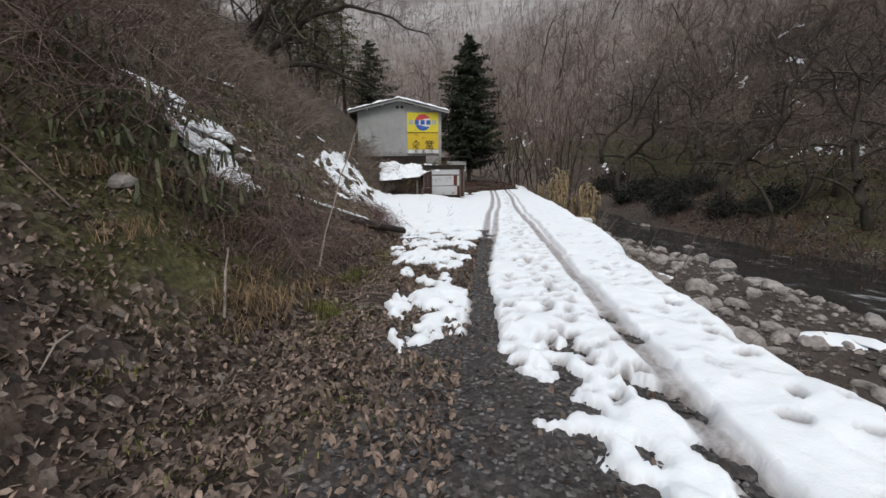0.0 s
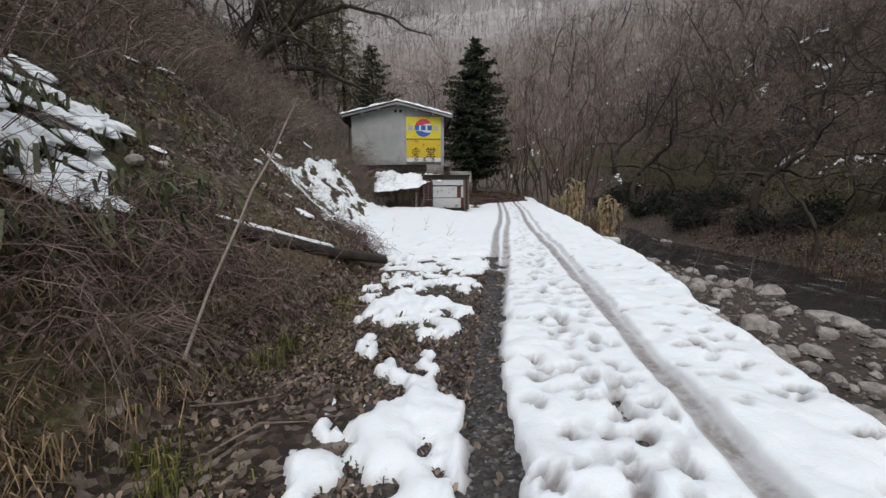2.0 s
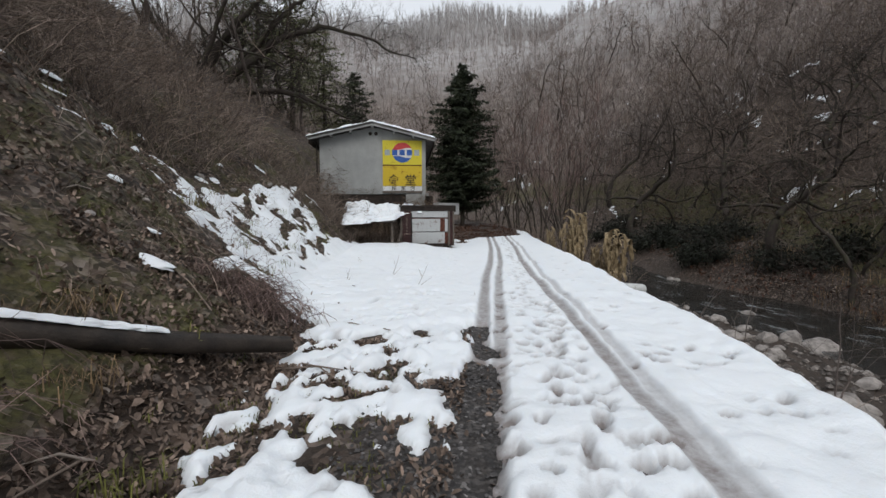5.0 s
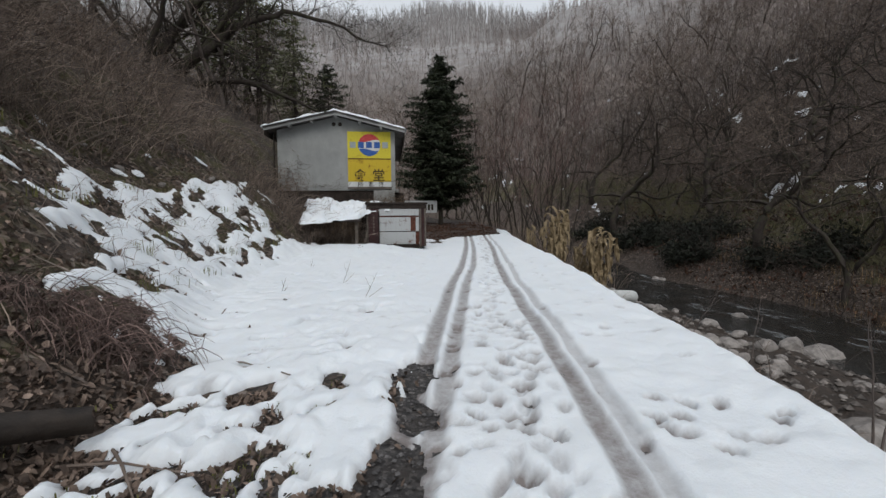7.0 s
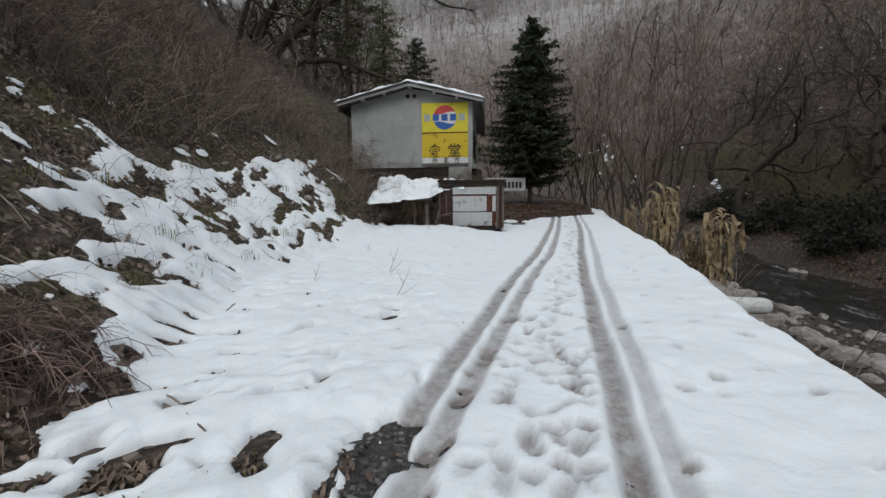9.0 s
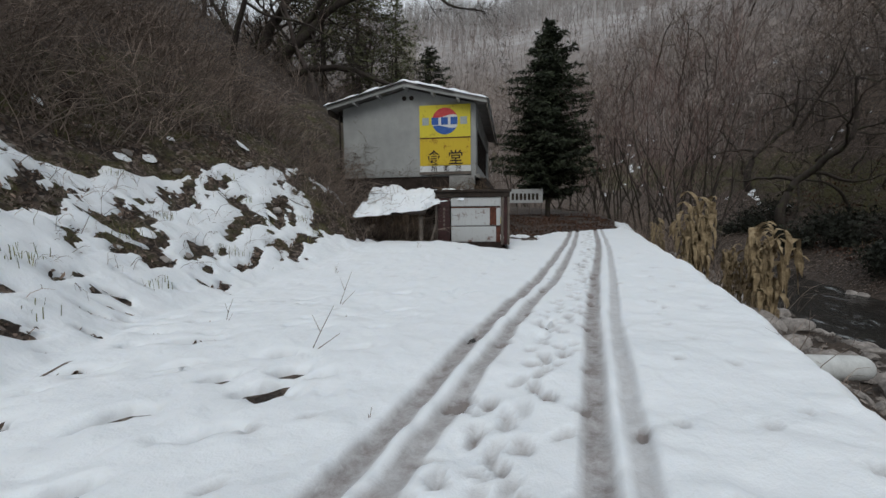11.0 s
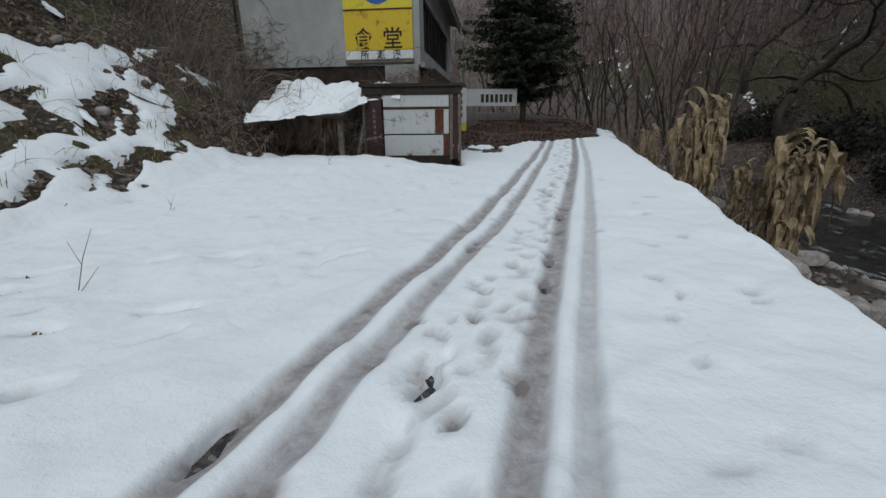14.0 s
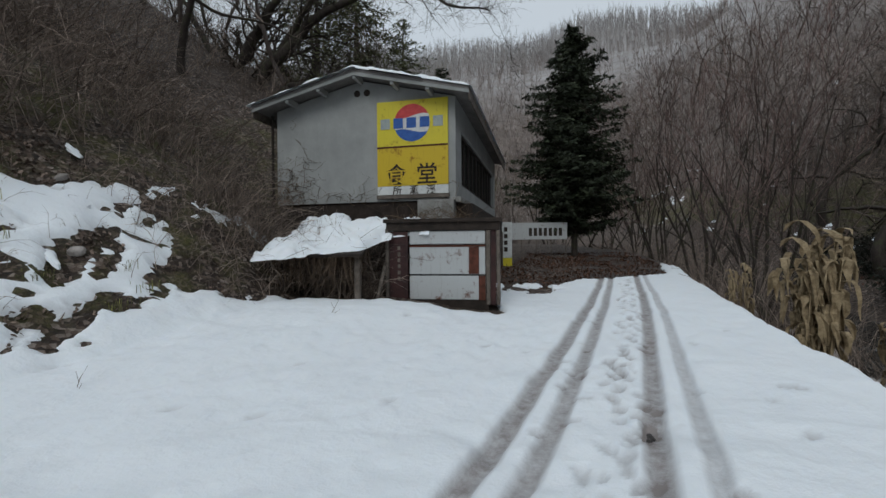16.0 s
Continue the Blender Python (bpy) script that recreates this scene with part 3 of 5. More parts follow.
def ridge_woods():
    """Fine upswept crowns along the crest of the valley head."""
    r = np.random.default_rng(22)
    n = 4200
    x = r.uniform(-150, 190, n)
    y = 74 - 0.25 * x + r.uniform(95, 168, n)
    z = land(x, y)
    h = r.uniform(7, 12, n)
    base = np.stack([x, y, z - 0.5], 1)
    top = base + np.stack([r.normal(0, 0.5, n), r.normal(0, 0.5, n), h], 1)
    tri = []
    for a in (0.0, 1.57):
        w = np.array([math.cos(a), math.sin(a), 0]) * 0.14
        tri.append(np.stack([base - w, base + w, top], 1))
    for k in range(14):
        f = r.uniform(0.3, 0.9, (n, 1))
        p = base + (top - base) * f
        a = r.uniform(0, 6.28, n)
        out = np.stack([np.cos(a), np.sin(a), r.uniform(0.8, 2.0, n)], 1) * (0.16 * h * r.uniform(0.6, 1.2, n))[:, None]
        t = np.stack([-np.sin(a), np.cos(a), a * 0], 1) * 0.07
        tri.append(np.stack([p - t, p + t, p + out], 1))
    v = np.concatenate(tri).reshape(-1, 3)
    return mesh_from("ridge_woods", v, np.arange(len(v)).reshape(-1, 3), HAZED)


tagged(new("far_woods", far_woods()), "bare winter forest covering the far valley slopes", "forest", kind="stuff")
tagged(new("ridge_woods", ridge_woods()), "bare ridge forest of the valley head, coloured pale for haze", "forest", kind="stuff")

# ---- conifers ----
def conifer(seed, tall, radius, bare, needle, label, droop=0.25, dens=1.0):
    r = np.random.default_rng(seed)
    ob = thing("conifer", label=label, category="conifer")
    v, f = tubes([([(0, 0, -0.5), (0.05, 0, tall * 0.5), (0, 0.03, tall)], [radius * 0.075, radius * 0.045, 0.015])], 7)
    raw_part("trunk", mesh_from("trunk", v, f, BARK, flat=False), ob)
    boughs, tri = [], []
    z = bare
    while z < tall - 0.15:
        f = (z - bare) / (tall - bare)
        reach = radius * (1 - f ** 2.5) ** 0.9 * (0.75 + 0.25 * smooth(0, 0.2, f)) * (1 + 0.07 * math.sin(z * 2.3 + seed) + 0.06 * math.sin(z * 5.1)) + 0.1
        for _ in range(max(4, int(9 * dens * (1 - 0.45 * f)))):
            a = r.uniform(0, 6.28)
            ln = reach * r.uniform(0.45, 1.2) * (1 + 0.28 * math.sin(a * 3 + z * 1.3))
            p0 = np.array([0, 0, z + r.uniform(-0.15, 0.15)])
            out = np.array([math.cos(a), math.sin(a), 0])
            pts = [p0, p0 + out * ln * 0.5 + [0, 0, (0.2 - droop * 0.3) * ln], p0 + out * ln + [0, 0, (0.3 - droop) * ln]]
            boughs.append((pts, [0.03 * (1 - f) + 0.008, 0.015, 0.004]))
            k = int((10 + 26 * ln) * dens)
            g = r.uniform(0.15, 1.05, k)[:, None] ** 0.8
            q = p0 + out * ln * g + np.array([0, 0, 1]) * ((0.42 - 0.6 * droop) * g - 0.12 * g ** 2) * ln
            side = np.array([-out[1], out[0], 0])
            q = q + side * r.normal(0, 0.14, (k, 1)) * (0.35 + ln * 0.3) + r.normal(0, 0.06, (k, 3))
            dirs = out * r.uniform(0.1, 0.8, (k, 1)) + side * r.normal(0, 0.7, (k, 1)) + np.array([0, 0, 1]) * r.normal(-0.15, 0.35, (k, 1))
            size = r.uniform(0.16, 0.36, (k, 1))
            w = np.cross(dirs, r.normal(0, 1, (k, 3)))
            w /= np.linalg.norm(w, axis=1, keepdims=True) + 1e-6
            tri.append(np.stack([q - w * size * 0.22, q + w * size * 0.22, q + dirs * size], 1).reshape(-1, 3))
        z += r.uniform(0.13, 0.24)
    v, f = tubes(boughs, 3)
    raw_part("bough", mesh_from("bough", v, f, BARK), ob)
    v = np.concatenate(tri)
    raw_part("crown", mesh_from("crown", v, np.arange(len(v)).reshape(-1, 3), needle), ob)
    return ob


c = conifer(1, 13.7, 2.75, 1.3, NEEDLE, "tall dark green conifer beside the track", droop=0.2, dens=1.35)
c.matrix_world = place(c, 10.66, 42.5)
c = conifer(2, 13.5, 3.2, 2.0, NEEDLE_OLD, "thin pale green conifer behind the house", droop=0.55, dens=0.38)
c.matrix_world = place(c, -3.4, 46)
copy_thing(c, place(c, -5.8, 45, 2.0)).scale = (1, 1, 1)
copy_thing(c, place(c, -0.8, 51, 4.0)).scale = (0.9, 0.9, 0.9)
c = conifer(3, 11.0, 2.4, 3.0, NEEDLE, "dark conifer rising behind the roof", dens=0.8)
c.matrix_world = place(c, 2.2, 52)

# large spreading tree above the roof
def spreading_tree(x, y):
    r = np.random.default_rng(7)
    z0 = height(x, y)
    ob_ = thing("bare_tree", pose(x, y, z0), label="large dark leafless tree spreading over the house roof", category="tree")
    # each limb as (sideways, up) in the plane of the spread, with radii
    limbs = [([(-1.5, -2.6), (-1.57, -0.5), (-0.43, 1.8), (0.8, 3.3), (3.1, 5.4)], [0.44, 0.4, 0.32, 0.24, 0.1]),
             ([(-0.43, -2.6), (0.64, 0.2), (2.8, 1.64), (4.6, 3.0), (7.4, 3.4), (10.3, 2.7), (12.0, 1.6), (13.5, 1.2)], [0.42, 0.36, 0.27, 0.2, 0.14, 0.09, 0.06, 0.03]),
             ([(0.2, -1.3), (3.1, -0.75), (5.3, -1.1), (7.4, -2.0), (8.9, -2.7)], [0.24, 0.2, 0.17, 0.12, 0.05]),
             ([(1.4, 0.75), (3.6, 3.4), (5.6, 5.2), (8.9, 7.6)], [0.2, 0.16, 0.12, 0.04]),
             ([(-1.5, -0.6), (-4.0, 3.2), (-5.8, 6.1)], [0.26, 0.17, 0.05])]
    limbs = [([(0.96 * a, -0.28 * a, b) for a, b in pts], rad) for pts, rad in limbs]
    for pts, rad in limbs:
        fine = np.linspace(0, len(pts) - 1, 4 * len(pts))
        P = np.stack([np.interp(fine, range(len(pts)), [p[k] for p in pts]) for k in range(3)], 1)
        P[1:-1] += r.normal(0, 0.07, (len(P) - 2, 3))
        R = np.interp(fine, range(len(pts)), rad)
        v_, f_ = tubes([(P, R)], 8)
        raw_part("limb", mesh_from("limb", v_, f_, BARK, flat=False), ob_)
        out = [[], [], []]
        for i in range(4, len(P)):
            for _ in range(2):
                d_ = (P[i] - P[i - 1]) / np.linalg.norm(P[i] - P[i - 1]) * 0.6 + r.normal(0, 0.6, 3) + [0, 0, 0.2]
                grow(r, P[i], d_ / np.linalg.norm(d_), r.uniform(1.2, 3.2), max(0.012, R[i] * 0.3), 0, out, 0.55, 5, 0.12, 0.14, 0.006)
        v_, f_ = tubes([l for o in out for l in o], 3)
        raw_part("crown", mesh_from("crown", v_, f_, BARK), ob_, "dark bare twigs")
    return ob_


spreading_tree(-7.6, 40.0)


# ---- the abandoned eatery ----
def mat_plaster():
    k = Nodes("weathered_grey_render").local()
    streak = k.noise(1.6, 8, 0.7, k.stretch(1.3, 1.3, 0.55))
    col = k.ramp(k.noise(0.8, 7, 0.65), (0.3, (0.24, 0.245, 0.24)), (0.7, (0.365, 0.368, 0.358)))
    col = k.mix(k.ramp(streak, (0.5, 0.0), (0.75, 0.4)), col, (0.17, 0.185, 0.175))
    return k.done(col, 0.9, k.noise(40, 5, 0.6), 0.35, 0.01)


def mat_sign(name, paint, rust):
    k = Nodes(name).local()
    edge = k.ramp(k.noise(2.6, 9, 0.75), (0.56, 0.0), (0.66, 0.95))
    streak = k.ramp(k.noise(3.0, 6, 0.7, k.stretch(6, 6, 0.5)), (0.55, 0.0), (0.75, 0.6))
    col = k.mix(edge, paint, rust)
    col = k.mix(streak, col, tuple(0.5 * a + 0.5 * b for a, b in zip(paint, rust)))
    return k.done(col, k.ramp(edge, (0, 0.42), (1, 0.9)), k.noise(30), 0.2, 0.005)


PLASTER = mat_plaster()
YELLOW = mat_sign("faded_yellow_enamel", (0.62, 0.52, 0.035), (0.3, 0.21, 0.03))
AMBER = mat_sign("rusty_amber_enamel", (0.56, 0.4, 0.022), (0.22, 0.1, 0.016))
WHITE_TIN = mat_sign("stained_white_tin", (0.43, 0.44, 0.44), (0.12, 0.05, 0.028))
RUST = mat_mottle("flaking_rust", (0.04, 0.016, 0.011), (0.13, 0.045, 0.028), 8, 0.9, 0.6)
RED = mat_mottle("faded_red_paint", (0.42, 0.035, 0.04), (0.6, 0.075, 0.07), 9, 0.5, 0.1)
BLUE = mat_mottle("faded_blue_paint", (0.02, 0.07, 0.26), (0.045, 0.13, 0.42), 9, 0.5, 0.1)
PALEBLUE = mat_mottle("worn_pale_blue_paint", (0.25, 0.3, 0.34), (0.42, 0.44, 0.36), 9, 0.5, 0.1)
WHITE = mat_mottle("dirty_white_paint", (0.5, 0.51, 0.5), (0.7, 0.71, 0.7), 6, 0.55, 0.1)
INK = mat_mottle("brown_black_lettering", (0.012, 0.008, 0.006), (0.04, 0.025, 0.015), 12, 0.6, 0.1)
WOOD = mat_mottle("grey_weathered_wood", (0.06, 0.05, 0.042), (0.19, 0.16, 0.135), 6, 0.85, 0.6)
DARKWOOD = mat_mottle("dark_brown_wood", (0.014, 0.011, 0.009), (0.05, 0.037, 0.03), 6, 0.9, 0.7)
CONCRETE = mat_mottle("stained_concrete", (0.16, 0.155, 0.145), (0.33, 0.325, 0.31), 3, 0.9, 0.4)
ROOFING = mat_mottle("dull_roof_sheet", (0.12, 0.11, 0.105), (0.24, 0.225, 0.215), 3, 0.7, 0.3)
MAROON = mat_mottle("dark_maroon_tin", (0.018, 0.008, 0.008), (0.06, 0.022, 0.02), 4, 0.6, 0.3)
GLASS_DARK = mat_mottle("dusty_dark_pane", (0.012, 0.013, 0.014), (0.04, 0.042, 0.044), 3, 0.25, 0.1, spec=0.5)

W, L = 4.95, 8.9
Z0, ZE, ZR = 2.68, 5.22, 5.82
house = thing("house", pose(3.95, 27.0, 0, 0, 0, -10), label="abandoned grey rendered eatery with a shallow snow-edged roof", category="house")


def prism(bm, outline, y0, y1):
    """A wall of the outline [(x, z)] from y0 to y1."""
    a = [bm.verts.new((x, y0, z)) for x, z in outline]
    b = [bm.verts.new((x, y1, z)) for x, z in outline]
    bm.faces.new(a)
    bm.faces.new(b[::-1])
    n = len(a)
    for i in range(n):
        bm.faces.new((a[i], b[i], b[(i + 1) % n], a[(i + 1) % n]))
    bmesh.ops.recalc_face_normals(bm, faces=bm.faces)
    return bm


# upper storey
part("gable_wall", prism(bmesh.new(), [(-W, Z0), (0, Z0), (0, ZE), (-W / 2, ZR), (-W, ZE)], 0, 0.16), PLASTER, house)
part("back_wall", prism(bmesh.new(), [(-W, 0), (0, 0), (0, ZE), (-W / 2, ZR), (-W, ZE)], L - 0.16, L), PLASTER, house)
part("side_wall", boxed(-W, -W + 0.16, 0.16, L - 0.16, 0, ZE), PLASTER, house)
part("sill_wall", boxed(-0.16, 0, 0.16, L - 0.16, Z0, 3.12), PLASTER, house)
part("lintel_wall", boxed(-0.16, 0, 0.16, L - 0.16, 4.55, ZE), PLASTER, house)
part("corner_pier", boxed(-0.16, 0, 0.16, 0.75, 3.12, 4.55), PLASTER, house)
part("corner_pier", boxed(-0.16, 0, L - 0.75, L - 0.16, 3.12, 4.55), PLASTER, house)
part("upper_floor", boxed(-W + 0.16, -0.16, 0.16, L - 0.16, Z0, Z0 + 0.12), DARKWOOD, house)
for i in range(5):
    y0 = 0.75 + i * (L - 1.5) / 5
    y1 = y0 + (L - 1.5) / 5
    w = part("window", boxed(-0.12, -0.05, y0, y0 + 0.08, 3.12, 4.55), DARKWOOD, house)
    part("window_frame", boxed(-0.12, -0.05, y0 + 0.08, y1, 4.47, 4.55), DARKWOOD, w)
    part("window_frame", boxed(-0.12, -0.05, y0 + 0.08, y1, 3.12, 3.2), DARKWOOD, w)
    part("mullion", boxed(-0.115, -0.06, (y0 + y1) / 2, (y0 + y1) / 2 + 0.06, 3.2, 4.47), DARKWOOD, w)
    part("pane", boxed(-0.1, -0.09, y0 + 0.08, y1, 3.2, 4.47), GLASS_DARK, w)
part("ledge", boxed(0.0, 0.14, -0.05, L, Z0 - 0.08, Z0 + 0.06, 0.02), CONCRETE, house)
# roof: two slabs with overhang, verge boards, purlin ends
OV, FR = 0.42, 0.5
for sgn in (-1, 1):
    half = W / 2 + OV
    drop = (ZR - ZE) / (W / 2)
    bm = bmesh.new()
    xs = (-W / 2, -W / 2 + sgn * half)
    prism(bm, [(xs[0], ZR + 0.06), (xs[1], ZR + 0.06 - drop * half), (xs[1], ZR + 0.14 - drop * half), (xs[0], ZR + 0.14)], -FR, L + 0.3)
    part("roof", bm, ROOFING, house)
    bm = bmesh.new()
    prism(bm, [(xs[0], ZR - 0.03), (xs[1], ZR - 0.02 - drop * half), (xs[1], ZR + 0.055 - drop * half), (xs[0], ZR + 0.055)], -FR, -FR + 0.035)
    part("verge_board", bm, PLASTER, house, "pale grey verge board")
    part("fascia", boxed(xs[1] - 0.02, xs[1] + 0.02, -FR + 0.04, L + 0.3, ZR - 0.16 - drop * half, ZR + 0.05 - drop * half), WOOD, house)
for u in (0.12, 0.3, 0.5, 0.7, 0.88):
    x = -W * u
    zt = ZR - abs(x + W / 2) * (ZR - ZE) / (W / 2)
    part("purlin", boxed(x - 0.05, x + 0.05, -FR + 0.04, -0.004, zt - 0.1, zt + 0.05, 0.01), PLASTER, house)
part("downpipe", boxed(-W - 0.16, -W - 0.1, -0.05, 0.02, Z0 - 0.5, ZE - 0.1, 0.015), DARKWOOD, house)
# two round vents under the ridge
for dx in (-0.14, 0.13):
    bm = bmesh.new()
    bmesh.ops.create_cone(bm, cap_ends=True, segments=16, radius1=0.085, radius2=0.085, depth=0.02, matrix=Matrix.Translation((-W / 2 + dx + 0.02, -0.008, 5.5)) @ Euler((radians(90), 0, 0)).to_matrix().to_4x4())
    part("vent", bm, DARKWOOD, house, "round dark vent opening")
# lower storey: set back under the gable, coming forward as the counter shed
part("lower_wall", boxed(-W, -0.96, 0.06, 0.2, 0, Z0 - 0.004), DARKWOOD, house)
part("concrete_beam", boxed(-0.95, -0.03, -0.15, 0.2, 2.02, Z0 - 0.004, 0.01), CONCRETE, house)
part("lower_side_wall", boxed(0.35, 0.5, -0.9, L, 0, 2.1), WOOD, house)
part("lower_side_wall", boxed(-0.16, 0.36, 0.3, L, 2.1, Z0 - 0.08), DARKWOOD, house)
for i in range(7):
    y0 = 0.1 + i * 1.2
    part("batten", boxed(0.5, 0.53, y0, y0 + 0.07, 0.2, 2.1), DARKWOOD, house)

# snow on the roof
def snow_slab(name, x0, x1, y0, y1, zf, thick, seed, ragged=0.12, step=0.07, soft=0.1):
    """Snow on a slope given by zf(x, y), with an uneven rounded rim."""
    xs, ys_ = np.arange(x0 - 0.2, x1 + 0.2, step), np.arange(y0 - 0.2, y1 + 0.2, step)
    A, B = np.meshgrid(xs, ys_)
    rim = np.minimum(np.minimum(A - x0, x1 - A), np.minimum(B - y0, y1 - B)) + ragged * fbm(A * 2.0, B * 2.0, seed, 2)
    t = thick * (0.75 + 0.5 * fbm(A * 4, B * 4, seed + 9, 2)) * np.sqrt(np.clip(rim / soft, 0, 1) * (2 - np.clip(rim / soft, 0, 1))) * (1 + 0.25 * fbm(A * 1.5, B * 1.5, seed + 5, 2))
    Zt = zf(A, B) + np.where(rim > 0, t, -0.01)
    me_, used_ = grid_mesh(name, A, B, Zt, SNOW, keep=rim > 0)
    attribute(me_, "slush", np.zeros(used_.sum()))
    return me_


def roof_z(x, y):
    return ZR + 0.145 - np.abs(x + W / 2) * (ZR - ZE) / (W / 2)


sl = new("roof_snow", snow_slab("roof_snow", -W - OV - 0.03, OV + 0.03, -FR - 0.06, L + 0.3, roof_z, 0.1, 301, 0.02))
sl.matrix_world = house.matrix_world.copy()
tagged(sl, "thin sheet of snow on the house roof", "snow")

# ---- sign on the gable ----
sign = thing("wall_sign", pose(3.95, 27.0, 0, 0, 0, -10), label="faded yellow soft-drink sign with eatery lettering", category="sign")
SX0, SX1 = -2.03, -0.18
part("upper_panel", boxed(SX0, SX1, -0.06, -0.004, 4.05, 5.2), YELLOW, sign)
part("lower_panel", boxed(SX0, SX1, -0.06, -0.004, 3.06, 4.03), AMBER, sign, "rust-stained amber panel")
part("name_strip", boxed(SX0, SX1, -0.06, -0.004, 2.84, 3.05), WHITE, sign, "white strip with black writing")
part("bottom_rail", boxed(SX0 - 0.02, SX1 + 0.02, -0.08, -0.004, 2.74, 2.83), WOOD, sign)
part("seam", boxed(SX0, SX1, -0.07, -0.06, 4.02, 4.06), RUST, sign)


def disc(bm, cx, cz, r, z_lo, z_hi, y):
    """Slice of a disc between two wavy lines."""
    n = 40
    lo, hi = [], []
    for i in range(n + 1):
        x = -r + 2 * r * i / n
        c = math.sqrt(max(r * r - x * x, 0))
        a, b = max(-c, z_lo(x)), min(c, z_hi(x))
        b = max(a, b)
        lo.append(bm.verts.new((cx + x, y, cz + a)))
        hi.append(bm.verts.new((cx + x, y, cz + b)))
    for i in range(n):
        bm.faces.new((lo[i], lo[i + 1], hi[i + 1], hi[i]))
    got = bmesh.ops.extrude_face_region(bm, geom=bm.faces[:])
    bmesh.ops.translate(bm, vec=(0, 0.004, 0), verts=[g for g in got["geom"] if isinstance(g, bmesh.types.BMVert)])
    bmesh.ops.recalc_face_normals(bm, faces=bm.faces)
    return bm


CX, CZ, RD = -1.1, 4.63, 0.47
wave = lambda x: 0.05 * math.sin(x / RD * 2.6)
part("roundel", disc(bmesh.new(), CX, CZ, RD, lambda x: -0.2 - wave(x), lambda x: 0.17 + wave(x), -0.066), WHITE, sign, "white band of the roundel")
part("roundel", disc(bmesh.new(), CX, CZ, RD, lambda x: 0.17 + wave(x), lambda x: 9, -0.066), RED, sign, "red top of the roundel")
part("roundel", disc(bmesh.new(), CX, CZ, RD, lambda x: -9, lambda x: -0.2 - wave(x), -0.066), BLUE, sign, "blue foot of the roundel")
for i in range(5):
    x0 = CX - 0.83 + i * 0.345
    inside = 0 < i < 4
    bm = boxed(x0, x0 + 0.25, -0.074, -0.07, CZ - 0.13, CZ + 0.13, 0.001)
    part("bar", bm, BLUE if inside else PALEBLUE, sign, "plain blue bar of the drink mark")


def writing(name, text, size, material, parent, m, deep=0.003, shear=0.0, bold=0.0):
    c = bpy.data.curves.new(name, "FONT")
    c.body, c.size, c.extrude, c.shear, c.offset = text, size, deep, shear, bold
    c.align_x = "CENTER"
    tmp = bpy.data.objects.new(name, c)
    scene.collection.objects.link(tmp)
    me_ = bpy.data.meshes.new_from_object(tmp.evaluated_get(bpy.context.evaluated_depsgraph_get()))
    bpy.data.objects.remove(tmp)
    me_.materials.clear()
    me_.materials.append(material)
    ob_ = new(name, me_)
    ob_.parent, ob_.matrix_basis = parent, m
    return ob_


for ch, x in (("食", -1.52), ("堂", -0.72)):
    writing("lettering", ch, 0.56, INK, sign, pose(x, -0.064, 3.13, 90), bold=0.006)
for ch, x in (("所", -1.5), ("瀬", -1.06), ("渓", -0.62)):
    writing("lettering", ch, 0.24, INK, sign, pose(x, -0.064, 2.86, 90), bold=0.003)

# ---- counter shed ----
shed = thing("counter_shed", pose(2.99, 25.5, 0.3, 0, 0, -5), label="low rusting tin counter shed before the house", category="shed")
part("frame", boxed(-0.03, 1.66, 0.0, 0.1, -0.1, 0.1), DARKWOOD, shed)
for i, (z0, z1) in enumerate(((0.1, 0.6), (0.63, 1.23), (1.26, 1.54))):
    part("shutter_panel", boxed(0.0, 1.6, -0.03 + 0.006 * i, 0.02, z0, z1, 0.012), WHITE_TIN, shed, "white tin panel with rust")
part("rust_patch", boxed(1.26, 1.47, -0.045, -0.034, 0.64, 1.2), RUST, shed, "bare rusty strip")
part("rust_patch", boxed(0.0, 1.6, -0.036, -0.027, 1.205, 1.24), RUST, shed, "rust line along the seam")
part("rust_patch", boxed(1.46, 1.6, -0.036, -0.031, 0.1, 0.6), RUST, shed, "rusted corner")
part("header", boxed(-0.5, 1.9, -0.06, 0.04, 1.55, 1.72, 0.01), DARKWOOD, shed)
part("top_deck", boxed(-0.55, 1.95, -0.12, 1.6, 1.72, 1.8, 0.01), DARKWOOD, shed)
part("side_post", boxed(1.62, 1.7, -0.04, 0.05, 0, 1.55, 0.01), WOOD, shed)
part("side_post", boxed(1.83, 1.9, -0.04, 0.05, 0, 1.55, 0.01), WOOD, shed)
part("side_board", boxed(1.71, 1.82, 0.0, 0.04, 0, 1.55), MAROON, shed)
part("side_panel", boxed(-0.44, -0.04, -0.02, 0.04, 0.05, 1.54), MAROON, shed, "dark maroon tin panel")
part("front_post", boxed(-0.52, -0.45, -0.06, 0.03, -0.1, 1.6, 0.01), WOOD, shed, "pale weathered post")
part("return_wall", boxed(1.86, 1.9, 0.05, 1.5, 0, 1.7), WOOD, shed)
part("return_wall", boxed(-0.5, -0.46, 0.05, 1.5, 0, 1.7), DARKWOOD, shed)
for i in range(6):
    part("script_stroke", boxed(-0.26, -0.2, -0.026, -0.02, 0.5 + i * 0.13, 0.58 + i * 0.13), WOOD, shed)

